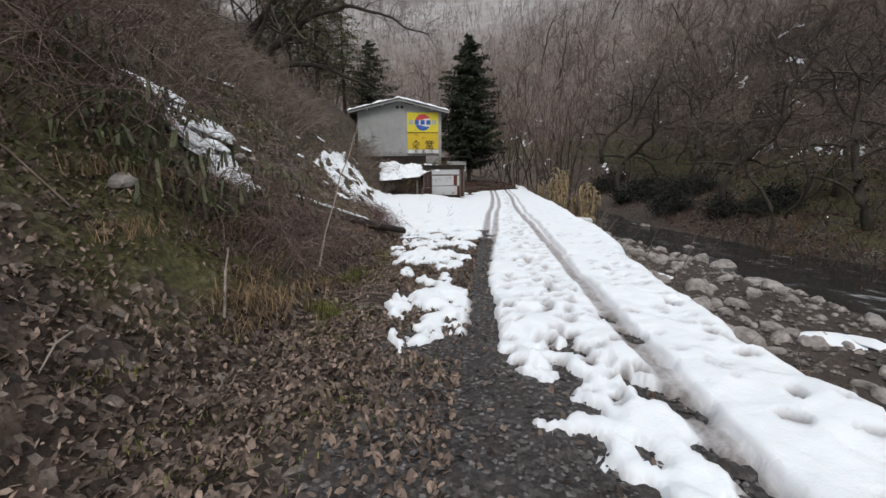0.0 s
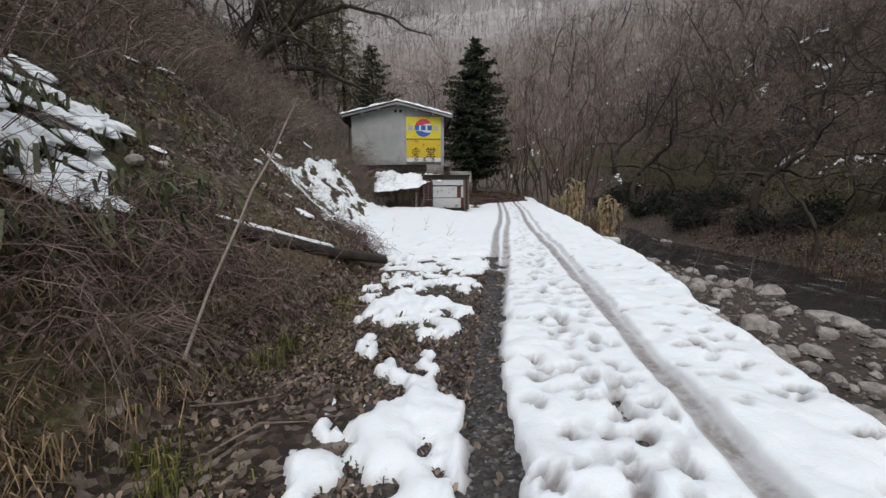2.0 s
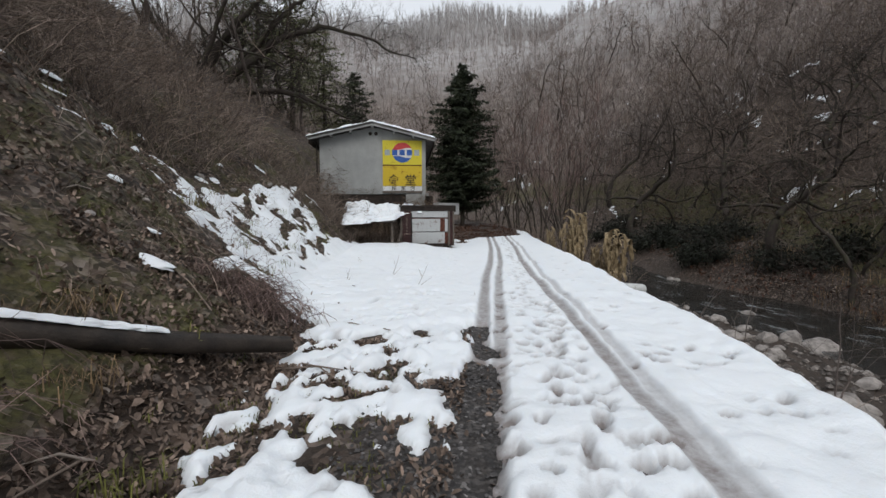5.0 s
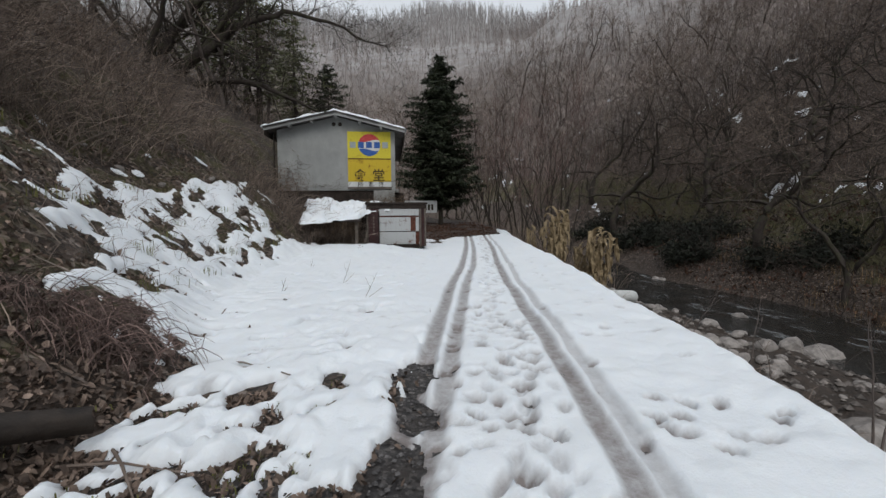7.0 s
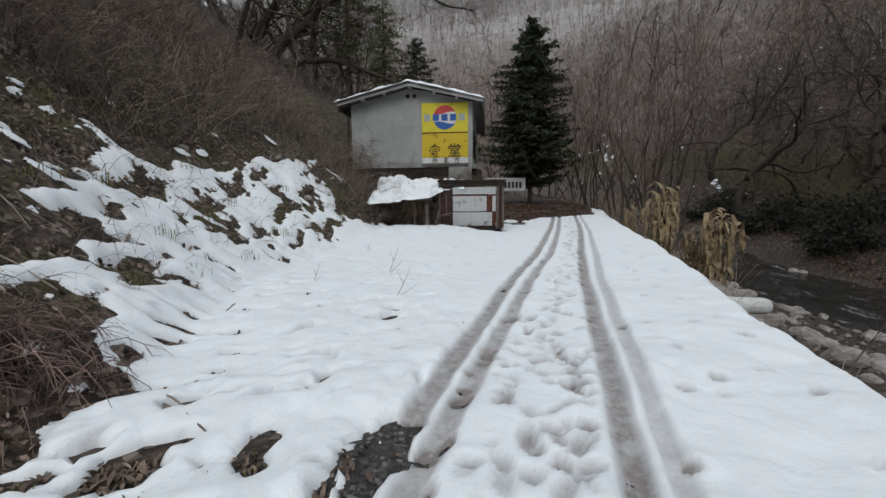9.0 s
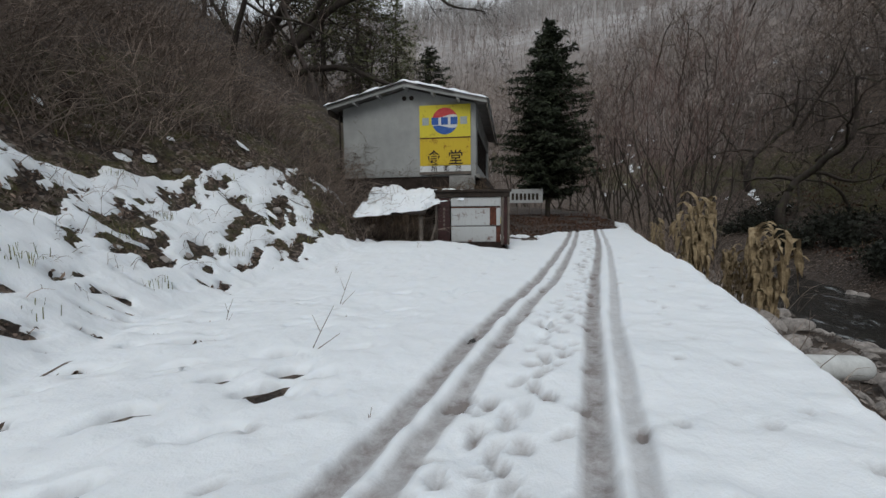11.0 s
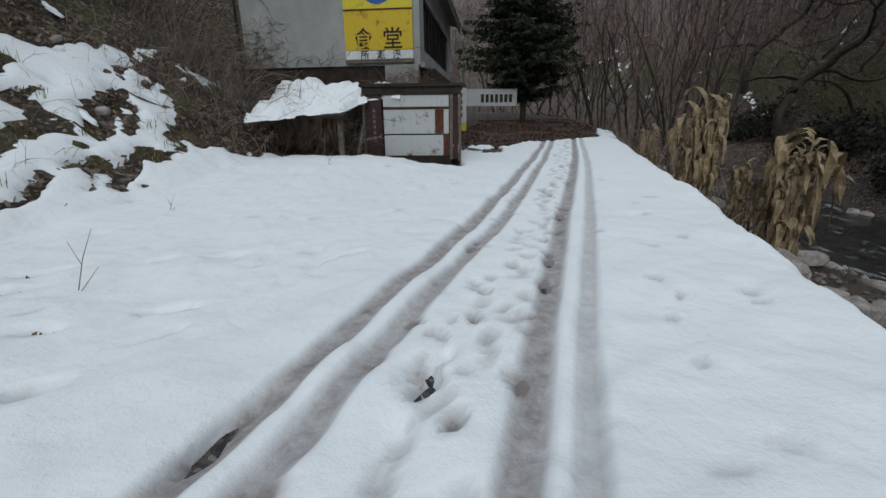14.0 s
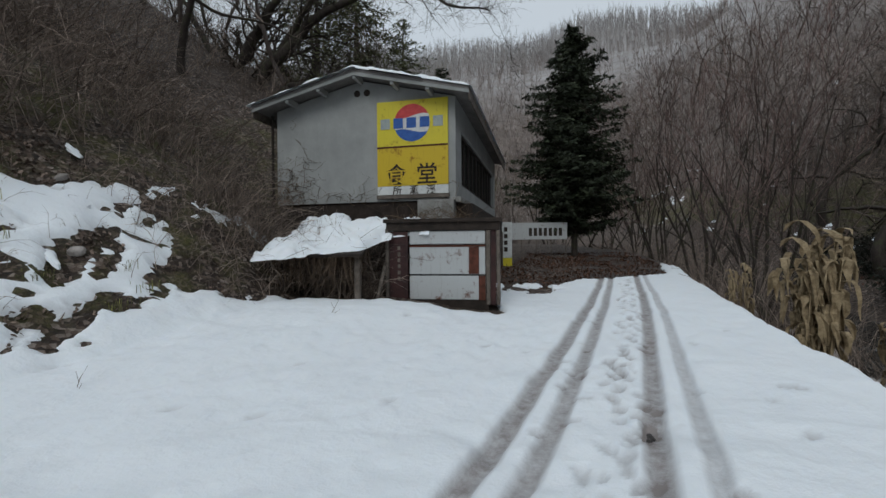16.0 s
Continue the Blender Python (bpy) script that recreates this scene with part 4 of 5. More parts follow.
# ---- snow-loaded lean-to ----
canopy = thing("lean_to", pose(0.22, 24.85, 0.35, 0, 0, -6), label="sagging lean-to roof on posts heaped with snow", category="shelter")
def canopy_z(x, y):
    return 1.02 + 0.36 * y + 0.02 * x + 0.03 * np.sin(x * 2.5)
bm = bmesh.new()
prism(bm, [(0, -0.03), (1.95, -0.03), (1.95, 0.03), (0, 0.03)], 0, 1.9)
bmesh.ops.transform(bm, matrix=Matrix.Translation((0, 0, 1.0)) @ Euler((math.atan(0.36), 0, 0)).to_matrix().to_4x4(), verts=bm.verts)
part("roof", bm, DARKWOOD, canopy)
part("post", boxed(1.72, 1.84, 0.2, 0.32, -0.5, 1.05, 0.015), WOOD, canopy, "mossy grey post")
part("post", boxed(0.1, 0.2, 0.25, 0.35, -0.5, 1.05, 0.01), DARKWOOD, canopy)
part("brace", boxed(1.95, 2.02, 0.6, 0.66, -0.2, 1.3, 0.01, Matrix.Rotation(radians(14), 4, "Y")), WOOD, canopy)
cs = new("lean_to_snow", snow_slab("lean_to_snow", -0.15, 2.15, -0.2, 2.0, lambda x, y: canopy_z(x, y) + 0.02, 0.15, 324, 0.34, 0.035, 0.14))
cs.matrix_world = canopy.matrix_world.copy()
tagged(cs, "thick rounded snow heaped on the lean-to", "snow")
cs = new("ledge_snow", snow_slab("ledge_snow", 1.6, 2.95, 1.05, 1.85, lambda x, y: canopy_z(x, y) + 0.0 * x, 0.17, 331, 0.2, 0.04, 0.15))
cs.matrix_world = canopy.matrix_world.copy()
tagged(cs, "tongue of snow beside the lean-to", "snow")

# ---- notice board and post by the track ----
board = thing("notice_board", pose(6.45, 41.0, 0.8, 0, 0, 0), label="old white lettered board on a low pipe frame", category="notice board")
part("panel", boxed(0, 3.45, -0.03, 0.03, 1.1, 2.05), WHITE_TIN, board)
for i in range(5):
    part("pole", boxed(0.05 + i * 0.83, 0.1 + i * 0.83, 0.03, 0.08, -0.3, 2.0, 0.01), WOOD, board)
part("rail", boxed(0, 3.45, 0.03, 0.07, 0.12, 0.18), WOOD, board)
for i in range(7):
    part("bar", boxed(1.3 + i * 0.28, 1.48 + i * 0.28, -0.036, -0.031, 1.3, 1.75), INK, board, "unreadable character")
post = thing("sign_post", pose(5.85, 34.0, 0.3), label="narrow white upright sign with a yellow foot", category="sign")
part("panel", boxed(-0.2, 0.2, -0.03, 0.03, 0.75, 2.2), WHITE, post)
part("foot", boxed(-0.2, 0.2, -0.035, 0.035, 0.1, 0.74), YELLOW, post, "yellow foot")
for i in range(4):
    part("bar", boxed(-0.12, 0.02, -0.04, -0.031, 1.0 + i * 0.27, 1.18 + i * 0.27), INK, post, "unreadable character")

HAY = mat_mottle("hanging_dead_vines", (0.05, 0.034, 0.024), (0.17, 0.12, 0.08), 5, 0.9, 0.3, island=True)
r = np.random.default_rng(44)
lines = []
for _ in range(420):
    x, y = r.uniform(0.0, 1.9), r.uniform(0.0, 0.7)
    z = float(canopy_z(x, y)) - 0.06
    ln = r.uniform(0.2, 0.75)
    lines.append(([(x, y, z), (x + r.normal(0, 0.05), y + r.normal(0, 0.04), z - ln * 0.5), (x + r.normal(0, 0.1), y + r.normal(0, 0.06), z - ln)], [0.005, 0.005, 0.003]))
v, f = tubes(lines, 3)
vines = new("hanging_vines", mesh_from("hanging_vines", v, f, HAY))
vines.matrix_world = canopy.matrix_world.copy()
tagged(vines, "dead straw and vines hanging under the lean-to roof", "vines", kind="stuff")
r = np.random.default_rng(45)
lines = []
for _ in range(150):
    x, z = (-W + abs(r.normal(0, 0.5)), Z0 + abs(r.normal(0, 0.6))) if r.random() < 0.6 else (-W + r.uniform(0, W), Z0 + abs(r.normal(0, 0.12)))
    pts = [(x, -0.03, z)]
    for _ in range(4):
        x, z = x + r.normal(0.03, 0.12), z + r.normal(0.02, 0.1)
        pts.append((x, -0.02 - 0.05 * r.random(), z))
    lines.append((pts, [0.006, 0.006, 0.005, 0.004, 0.002]))
for _ in range(150):
    x, y, z = r.uniform(-1.2, 0.5), r.uniform(-1.5, -0.1), r.uniform(2.0, 2.2)
    pts = [(x, y, z)]
    for _ in range(4):
        x, y, z = x + r.normal(0, 0.13), y + r.normal(0, 0.1), max(1.98, z + r.normal(0.03, 0.1))
        pts.append((x, y, z))
    lines.append((pts, [0.007, 0.007, 0.006, 0.004, 0.002]))
v, f = tubes(lines, 3)
vines = new("climbing_vines", mesh_from("climbing_vines", v, f, HAY))
vines.matrix_world = house.matrix_world.copy()
tagged(vines, "bare climbing vines on the rendered gable wall", "vines", kind="stuff")

# ---- leaf litter ----
def scatter_leaves(n, pick, seed, lo, hi, lift=0.015):
    r = np.random.default_rng(seed)
    x, y = pick(r, n)
    bare = (snow_mask(x, y, x - road_x(y)) < 0.0) & (fbm(x * 0.9, y * 0.9, 38, 3) > -0.3 + 0.25 * r.normal(0, 1, n))
    x, y = x[bare], y[bare]
    z = land(x, y) + 0.02 * r.random(len(x)) + lift
    n = len(x)
    a, tilt, s = r.uniform(0, 6.28, n), r.normal(0, 0.75, (n, 2)), r.uniform(lo, hi, n)
    u = np.stack([np.cos(a), np.sin(a), tilt[:, 0]], 1) * s[:, None]
    w = np.stack([-np.sin(a), np.cos(a), tilt[:, 1]], 1) * (s * r.uniform(0.35, 0.75, n))[:, None]
    c = np.stack([x, y, z], 1)
    curl = np.stack([0 * a, 0 * a, s * r.uniform(-0.1, 0.5, n)], 1)
    # six-point leaf blade folded along the rib
    P = np.stack([c - u, c - 0.35 * u + w + curl, c + 0.4 * u + 0.8 * w + curl, c + u + 0.3 * curl, c + 0.4 * u - 0.8 * w + curl, c - 0.35 * u - w + curl], 1)
    i = np.arange(n)[:, None] * 6
    f = np.concatenate([i + np.array([[0, 1, 2, 3]]), i + np.array([[0, 3, 4, 5]])])
    return P.reshape(-1, 3), f


def on_slope(y0, y1, d0, d1):
    def pick(r, n):
        y = r.uniform(y0, y1, n)
        return road_x(y) + r.uniform(d0, d1, n), y
    return pick


v, f = scatter_leaves(60000, on_slope(1.5, 12, -7.0, -0.8), 31, 0.01, 0.03, 0.006)
tagged(new("leaf_litter", mesh_from("leaf_litter", v, f, LEAF)), "damp brown fallen leaves covering the slope foot", "leaves", kind="stuff")
v, f = scatter_leaves(46000, on_slope(8.5, 24, -12, -2.6), 32, 0.013, 0.04, 0.008)
tagged(new("leaf_litter", mesh_from("leaf_litter", v, f, LEAF)), "brown fallen leaves on the slope above the yard", "leaves", kind="stuff")
v, f = scatter_leaves(1500, on_slope(1.5, 12, -1.1, 2.0), 33, 0.015, 0.035, 0.0)
tagged(new("leaf_litter", mesh_from("leaf_litter", v, f, LEAF)), "small leaves and bits trodden into the track", "leaves", kind="stuff")
RUSSET = mat_mottle("russet_leaves", (0.05, 0.026, 0.018), (0.13, 0.068, 0.045), 5, 0.85, 0.3, island=True)
v, f = scatter_leaves(9000, on_slope(29, 45, -4.5, 1.9), 34, 0.02, 0.055)
tagged(new("leaf_litter", mesh_from("leaf_litter", v, f, RUSSET)), "russet leaves on the bend of the track", "leaves", kind="stuff")
v, f = scatter_leaves(16000, on_slope(8, 46, 13.5, 28), 35, 0.04, 0.1)
tagged(new("leaf_litter", mesh_from("leaf_litter", v, f, RUSSET)), "dark brown leaves lying on the far bank", "leaves", kind="stuff")


# ---- stones and pebbles ----
def stone_mesh(seed, material, sub=2):
    r = np.random.default_rng(seed)
    bm = bmesh.new()
    bmesh.ops.create_icosphere(bm, subdivisions=sub, radius=1)
    off = Vector(r.uniform(0, 50, 3))
    cuts = [(Vector(r.normal(0, 1, 3)).normalized(), r.uniform(0.55, 0.85)) for _ in range(7)]
    for q in bm.verts:
        p = q.co.copy()
        for nrm, k in cuts:
            over_ = p.dot(nrm) - k
            if over_ > 0:
                p -= nrm * over_ * 0.85
        p *= 1 + 0.1 * noise.noise(p * 2 + off)
        q.co = p
    me_ = bpy.data.meshes.new("stone")
    bm.to_mesh(me_)
    bm.free()
    me_.materials.append(material)
    return me_


STONES = [stone_mesh(400 + i, ROCK) for i in range(8)]


def stone(x, y, s, flat, r, label, sink=0.3, z=None):
    ob = new("stone", STONES[int(r.integers(8))])
    zz = (height(x, y) if z is None else z) + s * flat * (0.5 - sink)
    ob.matrix_world = Matrix.LocRotScale((x, y, zz), Euler((r.normal(0, 0.25), r.normal(0, 0.25), r.uniform(0, 6.28))), (s, s * r.uniform(0.6, 0.95), s * flat))
    return tagged(ob, label, "stone", "stones of the stream bed")


r9 = np.random.default_rng(77)
for i in range(320):
    y = r9.uniform(4, 34)
    rr_ = r9.uniform(2.0, float(near_shore(y))) if i % 5 else float(near_shore(y)) + r9.uniform(0.2, 5.5)
    x = float(road_x(y) + edge_right(y)) + rr_
    s = min(r9.lognormal(-1.5, 0.45), 0.5)
    stone(x, y, s, r9.uniform(0.45, 0.75), r9, "pale grey rounded stone on the stream bank" if i % 4 else "wet grey stone standing in the stream")
stone(14.85, 16.85, 0.78, 0.75, r9, "large pale boulder at the water's edge")
stone(11.6, 21.0, 0.6, 0.6, r9, "mossy boulder at the water's edge")
stone(8.9, 12.6, 0.42, 0.9, r9, "rough pale boulder below the brink")
for i in range(26):
    y = r9.uniform(4, 24)
    x = float(road_x(y) - toe_left(y)) - r9.uniform(0.1, 4.5)
    stone(x, y, r9.uniform(0.06, 0.17), 0.6, r9, "half-buried stone among dead leaves")


def pebbles(n, pick, seed, lo, hi):
    r = np.random.default_rng(seed)
    x, y = pick(r, n)
    z = land(x, y)
    s = np.exp(r.uniform(math.log(lo), math.log(hi), len(x)))
    octa = np.array([[1, 0, 0], [0, 1, 0], [-1, 0, 0], [0, -1, 0], [0, 0, 0.7], [0, 0, -0.7]])
    jit = r.uniform(0.7, 1.15, (len(x), 6, 3))
    a = r.uniform(0, 6.28, len(x))
    P = octa[None] * jit * s[:, None, None]
    R = np.stack([P[..., 0] * np.cos(a)[:, None] - P[..., 1] * np.sin(a)[:, None], P[..., 0] * np.sin(a)[:, None] + P[..., 1] * np.cos(a)[:, None], P[..., 2]], -1)
    R += np.stack([x, y, z + s * 0.2], 1)[:, None]
    tri = np.array([[0, 1, 4], [1, 2, 4], [2, 3, 4], [3, 0, 4], [1, 0, 5], [2, 1, 5], [3, 2, 5], [0, 3, 5]])
    return R.reshape(-1, 3), (np.arange(len(x))[:, None, None] * 6 + tri[None]).reshape(-1, 3)


PEBBLE = mat_mottle("mixed_pebbles", (0.06, 0.053, 0.048), (0.24, 0.21, 0.19), 8, 0.8, 0.4, island=True)
GRIT = mat_mottle("dark_track_grit", (0.028, 0.027, 0.028), (0.16, 0.15, 0.148), 30, 0.7, 0.4, island=True)
v, f = pebbles(5000, on_slope(3, 32, 4.4, 12.0), 41, 0.025, 0.13)
tagged(new("pebbles", mesh_from("pebbles", v, f, PEBBLE)), "mixed pebbles along the stream", "pebbles", kind="stuff")
v, f = pebbles(11000, on_slope(1.6, 13, -1.6, 1.5), 42, 0.008, 0.024)
tagged(new("gravel", mesh_from("gravel", v, f, GRIT)), "dark wet gravel of the wheel track", "gravel", kind="stuff")


# ---- thickets of bare canes and twigs ----
def brush(n, pick, seed, lo, hi, thick, arch, twigs=3, toward=0.25):
    r = np.random.default_rng(seed)
    x, y = pick(r, n)
    z = land(x, y)
    lines = []
    for i in range(len(x)):
        ln = r.uniform(lo, hi)
        a = r.uniform(0, 6.28)
        d = np.array([math.cos(a) * 0.5 + toward, math.sin(a) * 0.5, 1.0])
        d /= np.linalg.norm(d)
        p = np.array([x[i], y[i], z[i] - 0.05])
        pts = [p]
        for k in range(4):
            d = d + np.array([toward * 0.25, 0, -arch * (k + 0.3) * 0.22]) + r.normal(0, 0.13, 3)
            d /= np.linalg.norm(d)
            p = p + d * ln / 4
            pts.append(p)
        w = thick * r.uniform(0.6, 1.3)
        lines.append((pts, [w, w * 0.85, w * 0.7, w * 0.5, w * 0.25]))
        for _ in range(twigs):
            k = r.integers(1, 4)
            q = pts[k]
            e = r.normal(0, 0.6, 3) + d * 0.6 + [0, 0, 0.25]
            e /= np.linalg.norm(e)
            tl = ln * r.uniform(0.15, 0.4)
            lines.append(([q, q + e * tl * 0.5 + r.normal(0, 0.03, 3), q + e * tl + [0, 0, -0.05]], [w * 0.5, w * 0.4, w * 0.2]))
    return tubes(lines, 3)


def above(y0, y1, l0, l1, bias=1.0):
    def pick(r, n):
        y = r.uniform(y0, y1, n)
        return road_x(y) - toe_left(y) - (l0 + (l1 - l0) * r.random(n) ** bias), y
    return pick


for n, zone, seed, lo, hi, th, ar, tw, label in (
    (820, above(4.4, 8.2, 2.0, 5.5), 51, 0.9, 2.1, 0.006, 1.1, 4, "tangled brown arching canes on the roadside slope"),
    (560, above(6.4, 9.4, 0.35, 1.7), 50, 0.5, 1.3, 0.005, 1.3, 4, "reddish bramble canes at the slope foot"),
    (2400, above(9.5, 20, 4.2, 10), 52, 0.9, 2.2, 0.010, 0.8, 3, "dense brown thicket above the leafy slope"),
    (1900, above(19, 30, 3.6, 10), 53, 1.0, 2.4, 0.011, 0.7, 3, "dense leafless thicket beside the house"),
    (1300, above(22, 60, 8, 20), 54, 1.5, 2.6, 0.014, 0.4, 3, "grey-brown thicket on the hill behind the house"),
    (260, above(1.5, 5.0, 2.2, 5), 55, 0.7, 1.6, 0.006, 1.0, 3, "thin dead canes on the slope"),
    (420, above(10, 24, 0.6, 4.2), 56, 0.3, 0.8, 0.005, 0.9, 2, "sparse dead stems on the leafy slope"),
    (620, lambda r, n: (r.uniform(-1.8, 2.3, n), r.uniform(25.3, 26.7, n)), 58, 0.8, 2.1, 0.008, 0.7, 3, "dead vines and stems against the house wall"),
    (200, lambda r, n: (r.normal(-1.55, 0.28, n), r.normal(12.7, 0.25, n)), 59, 0.4, 0.9, 0.006, 1.8, 3, "dark mound of dead bramble at the edge of the yard"),
    (350, above(23.6, 28, 0.2, 3.2), 57, 0.5, 1.3, 0.007, 1.0, 3, "dead stems crowding the lean-to"),
):
    v, f = brush(n, zone, seed, lo, hi, th, ar, tw)
    tagged(new("thicket", mesh_from("thicket", v, f, REDCANE if seed in (50, 51, 59) else TWIG)), label, "brush", kind="stuff")
for n, zone, seed, lo, hi, th, tow, label in (
    (1500, on_slope(27, 58, 3.0, 8.5), 61, 1.2, 3.0, 0.011, 0.0, "bare scrub along the stream bank"),
    (4600, on_slope(4, 62, 15.0, 30), 62, 0.8, 2.6, 0.013, -0.3, "dark bare scrub on the far bank"),
    (1500, on_slope(0, 70, 26, 56), 63, 1.5, 3.5, 0.018, -0.2, "bare scrub covering the far slope"),
    (260, on_slope(3, 22, 2.7, 6.5), 64, 0.3, 0.8, 0.005, 0.2, "dry weeds on the bank below the snow"),
):
    v, f = brush(n, zone, seed, lo, hi, th, 0.5, 2, tow)
    tagged(new("scrub", mesh_from("scrub", v, f, DARKTWIG if seed == 62 else TWIG)), label, "brush", kind="stuff")


# ---- grass, bamboo grass, ferns ----
def blades(n, centres, seed, lo, hi, width, spread, lean=0.6):
    r = np.random.default_rng(seed)
    V, F = [], []
    for cx, cy in centres:
        cz = height(cx, cy)
        for _ in range(n):
            a, q = r.uniform(0, 6.28), r.normal(0, spread, 2)
            b = np.array([cx + q[0], cy + q[1], cz - 0.02 + q[0] * -0.6 * 0])
            b[2] = float(land(np.array([b[0]]), np.array([b[1]]))[0]) - 0.01 if spread > 0.3 else b[2]
            ln, o = r.uniform(lo, hi), np.array([math.cos(a), math.sin(a), 0])
            s = np.array([-o[1], o[0], 0]) * width
            k = r.uniform(0.3, 1) * lean
            p1, p2 = b + o * ln * 0.25 * k + [0, 0, ln * 0.55], b + o * ln * 0.8 * k + [0, 0, ln * (0.75 - 0.5 * k)]
            i = len(V)
            V += [b - s, b + s, p1 + s * 0.8, p1 - s * 0.8, p2]
            F += [(i, i + 1, i + 2, i + 3), (i + 3, i + 2, i + 4, i + 4)]
    F4 = [q for q in F if q[2] != q[3]]
    V = np.array(V)
    tip = np.array([(q[0], q[1], q[2]) for q in F if q[2] == q[3]])
    me_ = bpy.data.meshes.new("blades")
    me_.from_pydata(V.tolist(), [], [list(q) for q in F4] + tip.tolist())
    return me_


def turf(name, n, centres, seed, lo, hi, width, spread, material, label, lean=0.6):
    me_ = blades(n, centres, seed, lo, hi, width, spread, lean)
    me_.materials.append(material)
    return tagged(new(name, me_), label, "grass", kind="stuff")


r9 = np.random.default_rng(90)
def spread_points(n, pick):
    x, y = pick(r9, n)
    return list(zip(x, y))


turf("grass", 70, [(-2.25, 8.1), (-2.4, 7.7), (-1.7, 9.6), (-2.6, 6.1), (-2.8, 6.4)], 1, 0.14, 0.34, 0.005, 0.09, GRASS, "yellow-green winter grass tufts by the ditch")
turf("grass", 30, spread_points(26, above(11, 24, 0.4, 4.0)), 2, 0.12, 0.34, 0.005, 0.12, GRASS, "yellow-green grass tufts on the slope")
turf("dead_grass", 90, [(-3.5, 5.9), (-3.3, 6.1), (-3.6, 5.7), (-3.4, 6.0), (-2.9, 6.9), (-3.2, 6.2), (-2.5, 8.9), (-3.4, 5.6)] + spread_points(10, above(5, 11, 0.3, 2.0)), 3, 0.14, 0.36, 0.004, 0.18, STRAW, "matted dead straw grass on the bank", 1.5)
turf("weeds", 26, spread_points(170, on_slope(3.5, 12, -3.2, -1.1)), 4, 0.03, 0.11, 0.005, 0.1, GRASS, "low weeds between snow and leaves")
turf("dead_grass", 40, spread_points(40, on_slope(16, 40, 15.5, 19)), 5, 0.3, 0.7, 0.012, 0.35, STRAW, "dead grass on the far bank")
BAMBOO = mat_mottle("dull_green_bamboo_leaf", (0.035, 0.042, 0.018), (0.12, 0.125, 0.065), 4, 0.55, 0.2, island=True)
turf("bamboo_grass", 46, spread_points(34, above(6.6, 9.8, 1.2, 3.4)), 6, 0.2, 0.5, 0.02, 0.3, BAMBOO, "dull green bamboo grass bent by snow", 1.2)
turf("bamboo_grass", 26, spread_points(26, above(3.5, 7, 2.6, 5.0)), 7, 0.2, 0.5, 0.018, 0.3, BAMBOO, "dull green bamboo grass on the slope", 1.2)

FERN = mat_mottle("bright_green_fern", (0.045, 0.07, 0.012), (0.15, 0.18, 0.04), 5, 0.6, 0.2, island=True)
turf("fern", 26, [(-4.1, 7.0), (-4.35, 7.3), (-3.7, 8.2), (-4.6, 6.9)], 8, 0.15, 0.32, 0.014, 0.12, FERN, "bright green fern fronds on the slope", 1.0)

# evergreen shrubs on the far bank
SHRUB = mat_mottle("dark_evergreen_leaves", (0.008, 0.01, 0.007), (0.03, 0.033, 0.022), 3, 0.7, 0.2, island=True)
def shrub(seed, radius):
    r = np.random.default_rng(seed)
    ob_ = thing("evergreen_shrub", label="dark evergreen shrub on the far bank", category="shrub", group="evergreen shrubs of the far bank")
    stems, tri = [], []
    for _ in range(16):
        a = r.uniform(0, 6.28)
        d = np.array([math.cos(a), math.sin(a), r.uniform(0.5, 1.6)])
        d *= radius * r.uniform(0.5, 1) / np.linalg.norm(d)
        stems.append(([np.zeros(3), d * 0.5, d], [0.02, 0.012, 0.004]))
        k = 60
        q = d * r.uniform(0.35, 1.1, (k, 1)) + r.normal(0, 0.2 * radius, (k, 3))
        e, w = r.normal(0, 0.11, (k, 3)), r.normal(0, 0.04, (k, 3))
        tri.append(np.stack([q - w, q + w, q + e], 1).reshape(-1, 3))
    v_, f_ = tubes(stems, 3)
    raw_part("stem", mesh_from("stem", v_, f_, BARK), ob_)
    v_ = np.concatenate(tri)
    raw_part("foliage", mesh_from("foliage", v_, np.arange(len(v_)).reshape(-1, 3), SHRUB), ob_)
    return ob_


shrubs = [shrub(600 + i, 1.5) for i in range(3)]
for i in range(34):
    y = r9.uniform(22, 46)
    x = float(road_x(y) + edge_right(y)) + float(np.interp(y, [15, 23, 30, 50], [15.8, 12.7, 10.2, 9.0])) + r9.uniform(1.0, 6.0)
    src = shrubs[i % 3]
    m = place(src, x, y, r9.uniform(0, 6), r9.uniform(0.6, 1.15))
    if i < 3:
        src.matrix_world = m
    else:
        copy_thing(src, m).scale = m.to_scale()

# ---- snow lying in patches on the far slope ----
fy, fd = np.arange(2, 75, 0.17), np.arange(17, 48, 0.17)
FY, FD = np.meshgrid(fy, fd, indexing="ij")
FX = FD + road_x(FY)
FM = 0.55 * fbm(FX * 0.3, FY * 0.2, 95, 3) + 0.75 * fbm(FX * 2.6, FY * 1.1, 96, 4, 0.6) - 1.0 - 0.2 * smooth(28, 42, FD)
me, used = grid_mesh("snow_patches", FX, FY, land(FX, FY) + np.where(FM > 0, 0.06 * smooth(0, 0.3, FM) + 0.02, -0.1), SNOW, keep=FM > 0)
attribute(me, "slush", np.zeros(used.sum()))
tagged(new("snow_patches", me), "thin remnants of snow on the far slope", "snow", kind="stuff")

